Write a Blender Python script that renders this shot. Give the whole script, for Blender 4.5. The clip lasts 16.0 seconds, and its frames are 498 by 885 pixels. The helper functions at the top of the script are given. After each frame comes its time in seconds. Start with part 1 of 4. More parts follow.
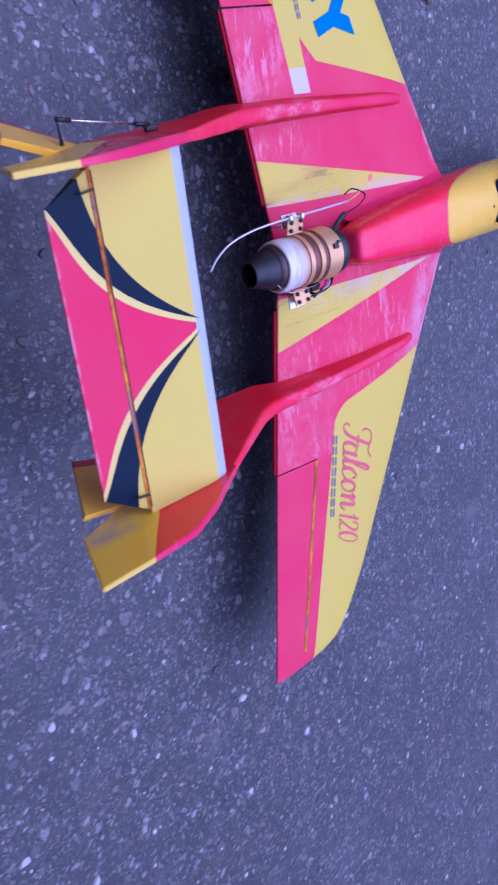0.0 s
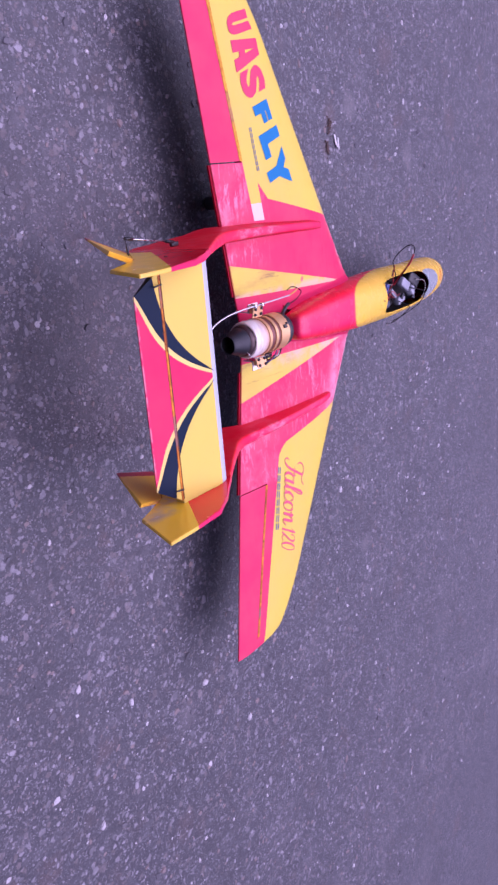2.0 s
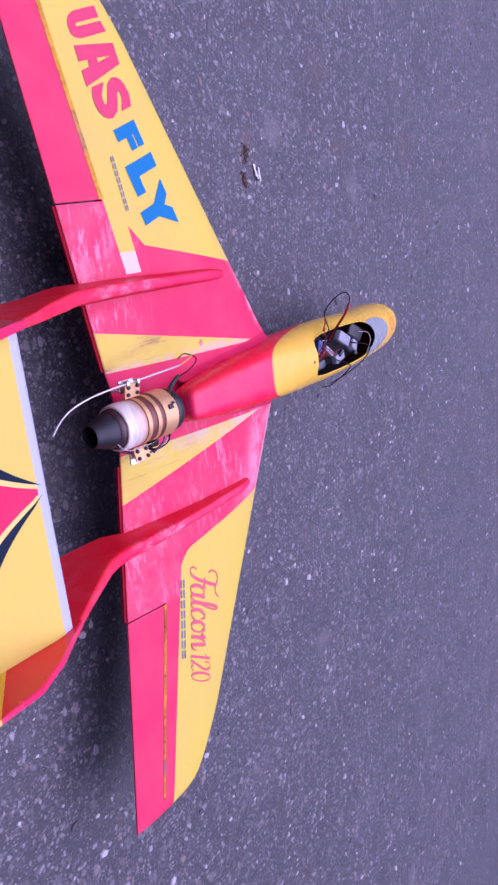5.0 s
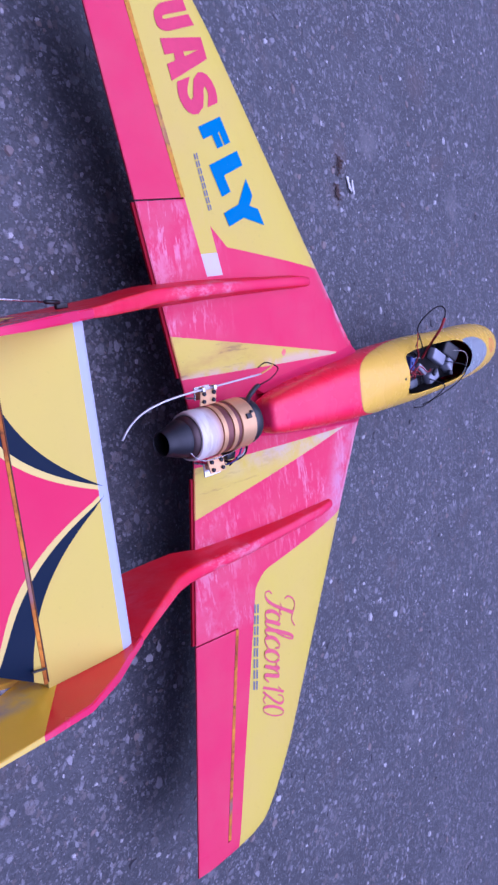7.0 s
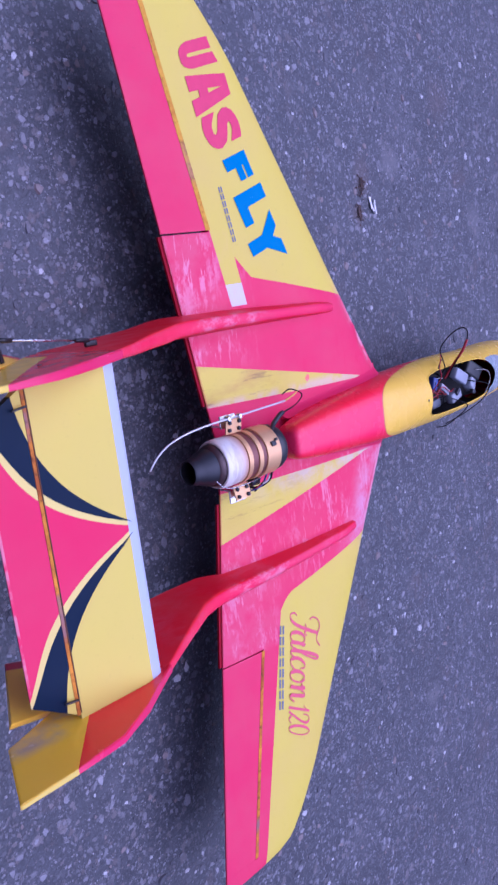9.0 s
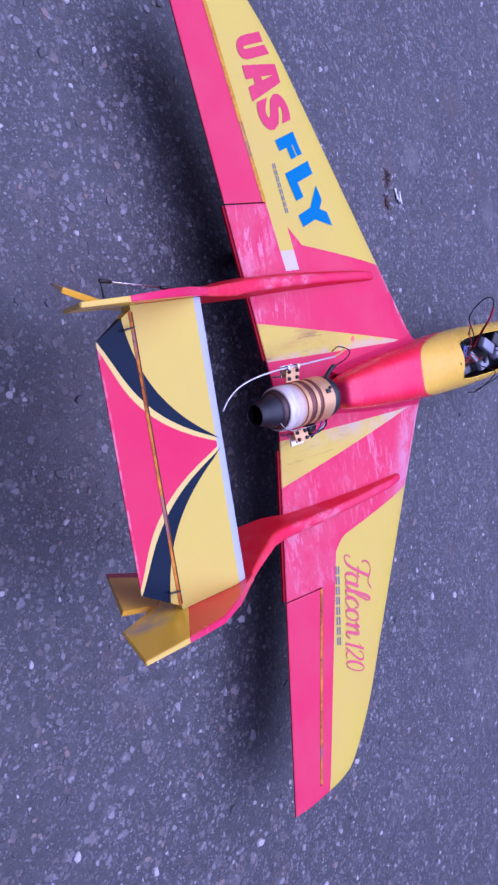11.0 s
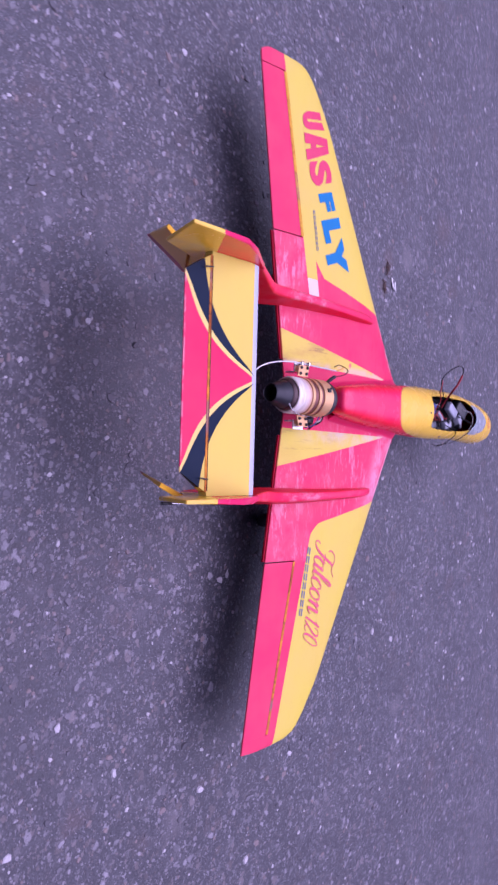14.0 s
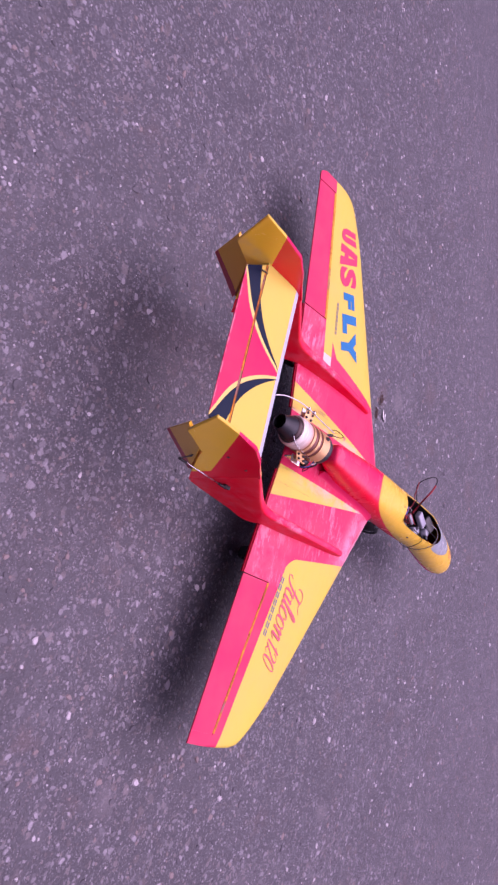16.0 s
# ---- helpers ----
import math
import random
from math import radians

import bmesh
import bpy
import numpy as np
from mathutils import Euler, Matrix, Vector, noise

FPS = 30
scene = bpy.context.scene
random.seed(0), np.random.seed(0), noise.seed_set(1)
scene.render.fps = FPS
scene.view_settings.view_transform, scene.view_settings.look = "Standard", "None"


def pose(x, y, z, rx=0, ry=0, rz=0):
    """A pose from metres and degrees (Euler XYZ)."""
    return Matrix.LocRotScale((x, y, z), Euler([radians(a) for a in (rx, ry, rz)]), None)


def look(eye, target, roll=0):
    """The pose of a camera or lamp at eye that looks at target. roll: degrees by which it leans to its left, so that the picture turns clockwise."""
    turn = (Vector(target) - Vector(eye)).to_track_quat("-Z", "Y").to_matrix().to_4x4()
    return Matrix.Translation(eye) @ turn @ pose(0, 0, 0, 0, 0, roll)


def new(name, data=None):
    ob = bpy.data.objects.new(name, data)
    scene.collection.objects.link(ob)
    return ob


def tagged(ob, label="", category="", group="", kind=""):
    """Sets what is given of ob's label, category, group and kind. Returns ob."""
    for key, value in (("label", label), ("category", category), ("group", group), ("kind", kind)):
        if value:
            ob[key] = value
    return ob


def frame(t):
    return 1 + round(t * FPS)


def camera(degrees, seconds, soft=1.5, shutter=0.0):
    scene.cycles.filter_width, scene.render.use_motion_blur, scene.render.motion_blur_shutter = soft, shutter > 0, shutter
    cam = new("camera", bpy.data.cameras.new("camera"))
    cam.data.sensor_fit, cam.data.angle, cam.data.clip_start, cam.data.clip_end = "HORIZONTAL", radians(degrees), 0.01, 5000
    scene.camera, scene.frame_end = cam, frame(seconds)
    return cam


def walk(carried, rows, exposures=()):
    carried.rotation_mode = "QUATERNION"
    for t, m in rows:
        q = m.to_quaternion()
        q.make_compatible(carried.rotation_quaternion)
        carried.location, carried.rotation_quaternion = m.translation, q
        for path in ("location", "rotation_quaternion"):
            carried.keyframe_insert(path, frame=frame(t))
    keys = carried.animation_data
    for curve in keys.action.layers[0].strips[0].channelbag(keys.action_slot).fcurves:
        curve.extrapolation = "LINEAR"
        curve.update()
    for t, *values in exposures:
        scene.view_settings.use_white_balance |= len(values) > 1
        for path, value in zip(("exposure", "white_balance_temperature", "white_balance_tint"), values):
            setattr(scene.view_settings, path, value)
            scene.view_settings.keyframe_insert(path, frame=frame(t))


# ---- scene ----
# x: to the aircraft's nose, y: to its left wing tip, z: up
cam = camera(32.62, 16.0, soft=2.4, shutter=0.35)
ROWS = [
    (0.0, -0.9887, 0.2679, 1.2600, -16.00, -42.38, -9.49),
    (0.5, -1.1374, 0.3202, 1.3235, -15.25, -42.67, -11.44),
    (1.0, -1.2897, 0.3313, 1.3718, -11.29, -46.92, -12.16),
    (1.5, -1.4555, 0.3240, 1.4284, -10.36, -49.50, -7.20),
    (2.0, -1.5250, 0.3556, 1.4600, -11.47, -51.75, -7.55),
    (2.5, -1.5324, 0.3396, 1.4616, -9.14, -53.31, -8.06),
    (3.0, -1.4820, 0.3748, 1.4314, -8.36, -53.21, -6.36),
    (3.5, -1.3856, 0.3595, 1.4230, -5.61, -53.68, -11.17),
    (4.0, -1.2407, 0.3166, 1.4120, -5.54, -52.70, -10.62),
    (4.2, -1.1878, 0.3333, 1.3914, -5.58, -52.35, -10.77),
    (6.3, -0.9014, 0.3030, 1.3210, -7.33, -48.86, -11.04),
    (6.5, -0.9174, 0.2821, 1.3114, -7.73, -47.12, -10.12),
    (7.0, -0.9405, 0.2558, 1.3067, -4.65, -45.40, -9.45),
    (7.5, -0.9624, 0.2467, 1.3128, -4.40, -44.45, -8.45),
    (8.0, -0.9282, 0.3054, 1.3155, -4.58, -43.97, -8.66),
    (8.5, -0.9384, 0.3591, 1.3210, -4.92, -43.98, -9.14),
    (9.0, -0.9500, 0.3106, 1.3219, -4.35, -43.85, -10.06),
    (9.5, -0.9896, 0.2694, 1.3132, -3.73, -43.44, -10.25),
    (10.0, -1.0343, 0.2795, 1.3375, -0.04, -43.56, -14.67),
    (10.2, -1.0674, 0.2589, 1.3397, 0.34, -43.37, -14.56),
    (12.3, -1.2491, 0.1160, 1.4178, -1.82, -45.63, -6.31),
    (12.5, -1.2610, 0.1057, 1.4239, -2.08, -46.06, -5.31),
    (13.0, -1.2685, 0.1128, 1.4300, -0.79, -46.85, -5.10),
    (13.5, -1.3840, 0.0472, 1.4493, -0.04, -47.44, -4.54),
    (14.0, -1.5307, -0.1606, 1.4769, -0.24, -48.05, 2.30),
    (14.5, -1.6239, -0.3508, 1.5246, -0.10, -49.36, 11.26),
    (15.0, -1.6203, -0.4910, 1.5257, -2.21, -50.54, 16.47),
    (15.5, -1.6385, -0.6278, 1.5193, 0.72, -51.19, 18.86),
    (16.0, -1.6797, -0.7580, 1.5426, 2.65, -51.40, 20.53),
]
STANCE = pose(0, 0, -0.06) @ pose(0, 0, 0, 0, -5.71, 0)  # the aircraft stands nose up; the rows are in its own axes
walk(cam, [(t, STANCE @ pose(*p)) for t, *p in ROWS],
     exposures=[(0.0, 0.43, 4380, 46), (1.0, 0.51, 4600, 48), (2.0, 0.77, 5400, 60), (4.0, 0.80, 5550, 62), (6.3, 0.55, 4620, 46), (10.2, 0.54, 4600, 46),
                (12.5, 0.65, 4980, 56), (13.5, 0.67, 5080, 57), (15.0, 0.73, 5780, 67), (16.0, 0.80, 6050, 69)])

# ---- world and light: an overcast sky ----
world = bpy.data.worlds.new("overcast_sky")
scene.world = world
world.use_nodes = True
wn = world.node_tree.nodes
sky = wn.new("ShaderNodeTexSky")
sky.sky_type = "NISHITA"
sky.sun_disc = False
sky.sun_elevation, sky.sun_rotation = radians(81.3), radians(77)
sky.air_density, sky.dust_density, sky.ozone_density = 0.6, 6.0, 1.0
wn["Background"].inputs["Strength"].default_value = 0.045
world.node_tree.links.new(sky.outputs["Color"], wn["Background"].inputs["Color"])

sun_data = bpy.data.lights.new("sun", "SUN")
sun_data.energy, sun_data.angle, sun_data.color = 2.3, radians(92), (1.0, 0.97, 0.94)
sun = new("sun", sun_data)
sun.matrix_world = look((0.9, 0.35, 6.0), (0.0, 0.0, 0.0))


# ---- materials ----
def math_node(kind, a, b=0.0, clamp=False):
    """One arithmetic node on two values, each a socket or a number."""
    tree = (a if isinstance(a, bpy.types.NodeSocket) else b).id_data
    n = tree.nodes.new("ShaderNodeMath")
    n.operation, n.use_clamp = kind, clamp
    for i, v in enumerate((a, b)):
        if isinstance(v, bpy.types.NodeSocket):
            tree.links.new(v, n.inputs[i])
        else:
            n.inputs[i].default_value = v
    return n.outputs[0]


def add(a, b): return math_node("ADD", a, b)
def sub(a, b): return math_node("SUBTRACT", a, b)
def mul(a, b): return math_node("MULTIPLY", a, b)
def over(a, b): return math_node("GREATER_THAN", a, b)
def under(a, b): return math_node("LESS_THAN", a, b)
def most(a, b): return math_node("MAXIMUM", a, b)
def size_of(a): return math_node("ABSOLUTE", a)
def fract(a): return math_node("FRACT", a)


def ramp(v, a, b):
    """0 at a, 1 at b."""
    return math_node("ADD", mul(sub(v, a), 1.0 / (b - a)), 0.0, True)


def poly(s, *c):
    r = add(mul(s, c[0]), c[1])
    for k in c[2:]:
        r = add(mul(r, s), k)
    return r


class Mat:
    """A Principled material under construction."""

    def __init__(self, name, rough=0.5, metal=0.0, coat=0.0, spec=0.5):
        self.m = bpy.data.materials.new(name)
        self.m.use_nodes = True
        self.t = self.m.node_tree
        self.b = self.t.nodes["Principled BSDF"]
        self.b.inputs["Roughness"].default_value = rough
        self.b.inputs["Metallic"].default_value = metal
        self.b.inputs["Coat Weight"].default_value = coat
        self.b.inputs["Coat Roughness"].default_value = 0.15
        self.b.inputs["Specular IOR Level"].default_value = spec
        self.co = self.t.nodes.new("ShaderNodeTexCoord").outputs["Object"]

    def xyz(self):
        n = self.t.nodes.new("ShaderNodeSeparateXYZ")
        self.t.links.new(self.co, n.inputs[0])
        return list(n.outputs)

    def scaled(self, s):
        n = self.t.nodes.new("ShaderNodeMapping")
        n.inputs["Scale"].default_value = s
        self.t.links.new(self.co, n.inputs[0])
        return n.outputs[0]

    def noise(self, scale, detail=4.0, rough=0.55, stretch=None):
        n = self.t.nodes.new("ShaderNodeTexNoise")
        n.inputs["Scale"].default_value, n.inputs["Detail"].default_value, n.inputs["Roughness"].default_value = scale, detail, rough
        self.t.links.new(self.scaled(stretch) if stretch else self.co, n.inputs["Vector"])
        return n.outputs["Fac"]

    def cells(self, scale, bend=0.0):
        """Cells; bend: metres by which their outlines wander."""
        n = self.t.nodes.new("ShaderNodeTexVoronoi")
        n.inputs["Scale"].default_value = scale
        at = self.co
        if bend:
            w = self.t.nodes.new("ShaderNodeTexNoise")
            w.inputs["Scale"].default_value, w.inputs["Detail"].default_value = scale * 1.4, 2.0
            self.t.links.new(self.co, w.inputs["Vector"])
            k = self.t.nodes.new("ShaderNodeVectorMath")
            k.operation = "MULTIPLY_ADD"
            k.inputs[1].default_value = (bend * 2, bend * 2, 0)
            self.t.links.new(w.outputs["Color"], k.inputs[0])
            self.t.links.new(self.co, k.inputs[2])
            at = k.outputs[0]
        self.t.links.new(at, n.inputs["Vector"])
        return n

    def mix(self, fac, a, b):
        n = self.t.nodes.new("ShaderNodeMix")
        n.data_type = "RGBA"
        for key, v in ((0, fac), (6, a), (7, b)):
            if isinstance(v, bpy.types.NodeSocket):
                self.t.links.new(v, n.inputs[key])
            elif isinstance(v, tuple):
                n.inputs[key].default_value = (*v, 1)
            else:
                n.inputs[key].default_value = v
        return n.outputs[2]

    def colour(self, c):
        if isinstance(c, tuple):
            self.b.inputs["Base Color"].default_value = (*c, 1)
        else:
            self.t.links.new(c, self.b.inputs["Base Color"])
        return self

    def roughness(self, ex):
        self.t.links.new(ex, self.b.inputs["Roughness"])
        return self

    def bump(self, ex, strength=0.3, dist=0.001):
        n = self.t.nodes.new("ShaderNodeBump")
        n.inputs["Strength"].default_value, n.inputs["Distance"].default_value = strength, dist
        self.t.links.new(ex, n.inputs["Height"])
        self.t.links.new(n.outputs[0], self.b.inputs["Normal"])
        return self


PINK = (0.63, 0.020, 0.086)
YELLOW = (0.59, 0.465, 0.058)
NAVY = (0.002, 0.0105, 0.030)
CREAM = (0.68, 0.54, 0.15)
SILVER = (0.42, 0.46, 0.54)


def worn(m, col, amount=0.12):
    """Faint blotches and fine dirt over a painted colour."""
    blot = ramp(m.noise(9.0, 3.0), 0.35, 0.75)
    dirt = ramp(m.noise(160.0, 3.0), 0.62, 0.78)
    col = m.mix(mul(blot, amount), col, (0.55, 0.25, 0.2))
    return m.mix(mul(dirt, amount * 0.8), col, (0.1, 0.07, 0.06))


def simple(name, col, rough=0.5, metal=0.0, amount=0.25, scale=60.0, coat=0.0, bump=0.15, spec=0.5):
    m = Mat(name, rough, metal, coat, spec)
    n = m.noise(scale, 4.0)
    dark = tuple((c * 0.6 for c in col))
    m.colour(m.mix(mul(mul(ramp(n, 0.3, 0.8), amount), 2), col, dark))
    m.roughness(add(mul(ramp(m.noise(scale * 0.4), 0.2, 0.9), 0.2), rough - 0.1))
    m.bump(n, bump, 0.0005)
    return m.m


def wing_paint():
    m = Mat('wing_film', 0.4, coat=0.0, spec=0.18)
    x, y, z = m.xyz()
    s = size_of(y)
    left, right = (over(y, 0.0), under(y, 0.0))
    hinge = sub(0.0535, mul(0.232, sub(s, 0.385)))
    bound = add(sub(0.3323, mul(0.234, x)), mul(0.9, most(sub(0.135, x), 0.0)))
    strip = mul(mul(under(x, add(0.104, mul(0.21, sub(0.326, s)))), over(x, hinge)), left)
    yl = mul(mul(left, over(x, hinge)), most(over(s, bound), mul(strip, over(s, 0.293))))
    white = mul(mul(strip, over(s, 0.254)), under(s, 0.293))
    rear = sub(0.099, mul(0.2644, sub(s, 0.352)))
    c = most(sub(0.145, x), 0.0)
    yr = mul(mul(right, over(x, rear)), over(s, add(add(0.251, mul(sub(0.371, x), 0.206)), mul(mul(c, c), 14.0))))
    tl = mul(mul(left, under(s, sub(0.165, mul(0.21, add(x, 0.018))))), over(s, sub(0.086, mul(0.0326, add(x, 0.004)))))
    tr = mul(mul(right, under(s, sub(0.1665, mul(0.2048, add(x, 0.022))))), over(s, add(0.072, mul(0.015, x))))
    yellow = most(most(yl, yr), most(tl, tr))
    col = m.mix(yellow, PINK, YELLOW)
    col = m.mix(white, col, (0.56, 0.53, 0.49))
    # scuffs: thin pale scratches along the span, and rubbed patches
    lines = ramp(m.noise(85.0, 7.0, 0.7, (1.0, 0.17, 1.0)), 0.548, 0.60)
    blots = ramp(m.noise(42.0, 8.0, 0.78, (1.0, 0.33, 1.0)), 0.50, 0.58)
    spread = ramp(m.noise(13.0, 4.0), 0.36, 0.51)
    near = ramp(sub(0.150, x), 0.0, 0.13)
    aft = mul(mul(near, ramp(s, 0.14, 0.18)), ramp(sub(0.392, s), 0.0, 0.012))
    root = mul(mul(right, ramp(x, 0.06, 0.30)), ramp(sub(0.33, s), 0.0, 0.08))
    rubbed = mul(mul(right, ramp(sub(0.30, s), 0.0, 0.06)), ramp(add(x, mul(0.543, s)), 0.41, 0.47))
    bare = sub(1.0, mul(yellow, 0.85))
    where = mul(mul(most(aft, root), add(mul(spread, 0.9), 0.1)), bare)
    scuff = most(lines, mul(mul(blots, ramp(m.noise(24.0, 3.0), 0.42, 0.55)), 0.8))
    col = m.mix(mul(mul(scuff, where), 0.62), col, (0.72, 0.30, 0.40))
    haze = mul(mul(ramp(m.noise(18.0, 7.0, 0.7), 0.36, 0.62), most(rubbed, mul(aft, 0.16))), bare)
    col = m.mix(mul(haze, 0.8), col, (0.60, 0.27, 0.37))
    edge = mul(mul(mul(tr, ramp(x, 0.04, 0.2)), ramp(sub(0.116, s), 0.0, 0.030)), ramp(m.noise(22.0, 6.0, 0.65), 0.36, 0.58))
    col = m.mix(mul(edge, 0.62), col, (0.56, 0.48, 0.47))
    rim = mul(ramp(add(x, mul(0.543, s)), 0.490, 0.512), ramp(m.noise(30.0, 6.0, 0.7), 0.42, 0.58))
    col = m.mix(mul(mul(rim, ramp(sub(0.30, s), 0.0, 0.12)), 0.75), col, (0.64, 0.42, 0.48))
    contour = mul(ramp(size_of(sub(add(x, mul(0.543, s)), 0.497)), 0.006, 0.001), ramp(sub(0.27, s), 0.0, 0.05))
    col = m.mix(mul(mul(contour, ramp(m.noise(20.0, 5.0), 0.40, 0.55)), 0.55), col, (0.50, 0.006, 0.04))
    smear = under(add(mul(mul(sub(x, 0.248), sub(x, 0.248)), 1.0), mul(mul(sub(y, 0.097), sub(y, 0.097)), 0.7)), mul(ramp(m.noise(60.0, 3.0), 0.2, 0.8), 0.00009))
    col = m.mix(mul(smear, 0.8), col, (0.72, 0.08, 0.13))
    scr = ramp(m.noise(26.0, 7.0, 0.72, (0.35, 2.0, 1.0)), 0.56, 0.62)
    stain = ramp(m.noise(15.0, 5.0, 0.6, (0.5, 1.3, 1.0)), 0.45, 0.62)
    behind = ramp(sub(0.24, x), 0.0, 0.12)
    col = m.mix(mul(mul(stain, behind), mul(most(tl, mul(tr, 0.4)), 0.55)), col, (0.42, 0.24, 0.05))
    col = m.mix(mul(scr, mul(most(tl, mul(tr, 0.5)), mul(behind, 0.6))), col, (0.20, 0.11, 0.05))
    col = m.mix(mul(mul(tl, ramp(sub(0.098, s), 0.0, 0.012)), mul(ramp(m.noise(30.0, 5.0), 0.4, 0.55), 0.5)), col, (0.60, 0.42, 0.46))
    col = m.mix(mul(under(x, sub(0.0245, mul(0.175, s))), 0.55), col, (0.45, 0.006, 0.03))
    m.colour(worn(m, col))
    m.roughness(add(add(mul(ramp(m.noise(30.0, 4.0), 0.3, 0.8), 0.2), mul(scuff, 0.15)), 0.32))
    m.bump(add(m.noise(45.0, 3.0), mul(scuff, 0.1)), 0.12, 0.001)
    return m.m


def tail_paint():
    m = Mat('tailplane_film', 0.45, coat=0.0, spec=0.1)
    x, y, z = m.xyz()
    s = size_of(y)
    out = poly(s, -42.364, 17.668, -2.928, -0.325)
    blk = poly(s, -37.244, 16.118, -2.866, -0.309)
    inn = poly(s, -10.338, 7.442, -1.866, -0.315)
    col = m.mix(over(x, out), PINK, CREAM)
    col = m.mix(over(x, inn), col, (0.60, 0.475, 0.078))
    col = m.mix(over(x, -0.336), col, SILVER)
    rim = mul(under(x, -0.5155), ramp(m.noise(40.0, 5.0), 0.42, 0.55))
    col = m.mix(mul(rim, 0.35), col, (0.62, 0.45, 0.48))
    m.colour(m.mix(mul(over(x, blk), under(x, inn)), worn(m, col, 0.08), NAVY))
    m.roughness(add(mul(ramp(m.noise(30.0, 4.0), 0.3, 0.8), 0.2), 0.32))
    m.bump(m.noise(45.0, 3.0), 0.1, 0.001)
    return m.m


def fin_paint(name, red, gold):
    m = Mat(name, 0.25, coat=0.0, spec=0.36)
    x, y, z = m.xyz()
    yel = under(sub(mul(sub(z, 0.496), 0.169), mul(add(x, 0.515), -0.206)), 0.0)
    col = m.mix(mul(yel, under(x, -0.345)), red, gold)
    soot = mul(mul(mul(ramp(m.noise(14.0, 4.0), 0.40, 0.62), add(mul(under(y, 0.0), 0.7), 0.3)), ramp(sub(0.436, z), 0.0, 0.022)), mul(under(x, -0.45), under(size_of(y), 0.2255)))
    col = m.mix(mul(soot, 0.7), col, (0.34, 0.29, 0.30))
    m.colour(worn(m, col, 0.06))
    m.roughness(add(mul(ramp(m.noise(30.0, 4.0), 0.3, 0.8), 0.14), 0.16))
    m.bump(m.noise(45.0, 3.0), 0.12, 0.001)
    return m.m


def rudder_paint():
    m = Mat('rudder_film', 0.35, coat=0.2)
    x, y, z = m.xyz()
    rear = add(mul(add(x, 0.479), 0.181), sub(z, 0.240))
    col = m.mix(under(rear, 0.026), (0.94, 0.53, 0.014), (0.5, 0.008, 0.03))
    m.colour(worn(m, col, 0.08))
    m.bump(m.noise(45.0, 3.0), 0.12, 0.001)
    return m.m


def fuselage_paint():
    m = Mat('fuselage_paint', 0.3, coat=0.0, spec=0.34)
    x, y, z = m.xyz()
    d = sub(0.283, z)
    seam = add(0.388, mul(d, add(1.8, mul(d, 16.0))))
    flank_shade = ramp(math_node("DIVIDE", size_of(y), add(0.037, mul(sub(x, 0.16), 0.097))), 0.48, 0.85)
    col = m.mix(flank_shade, (0.80, 0.008, 0.082), (0.80, 0.005, 0.024))  # pink back; the flanks' red shade and wing bounce put into the colour
    col = m.mix(over(x, seam), col, (0.76, 0.48, 0.036))
    gx, gy = mul(sub(x, 0.865), 1 / 0.142), mul(add(y, 0.006), 1 / 0.046)
    grey = mul(mul(under(add(mul(gx, gx), mul(gy, gy)), 1.0), over(x, 0.84)), over(z, 0.18))
    col = m.mix(grey, col, (0.27, 0.315, 0.34))
    ox, oy = mul(sub(x, 1.062), 1 / 0.032), mul(add(y, 0.004), 1 / 0.019)
    ring = add(mul(ox, ox), mul(oy, oy))
    col = m.mix(mul(mul(under(ring, 1.0), over(z, 0.13)), add(mul(over(ring, 0.4), 0.4), 0.35)), col, (0.75, 0.22, 0.04))
    col = m.mix(mul(under(size_of(sub(x, seam)), 0.0012), 0.7), col, (0.25, 0.04, 0.03))
    m.colour(worn(m, col, 0.1))
    m.roughness(add(mul(ramp(m.noise(25.0, 4.0), 0.3, 0.8), 0.15), 0.2))
    m.bump(m.noise(30.0, 3.0), 0.06, 0.001)
    return m.m


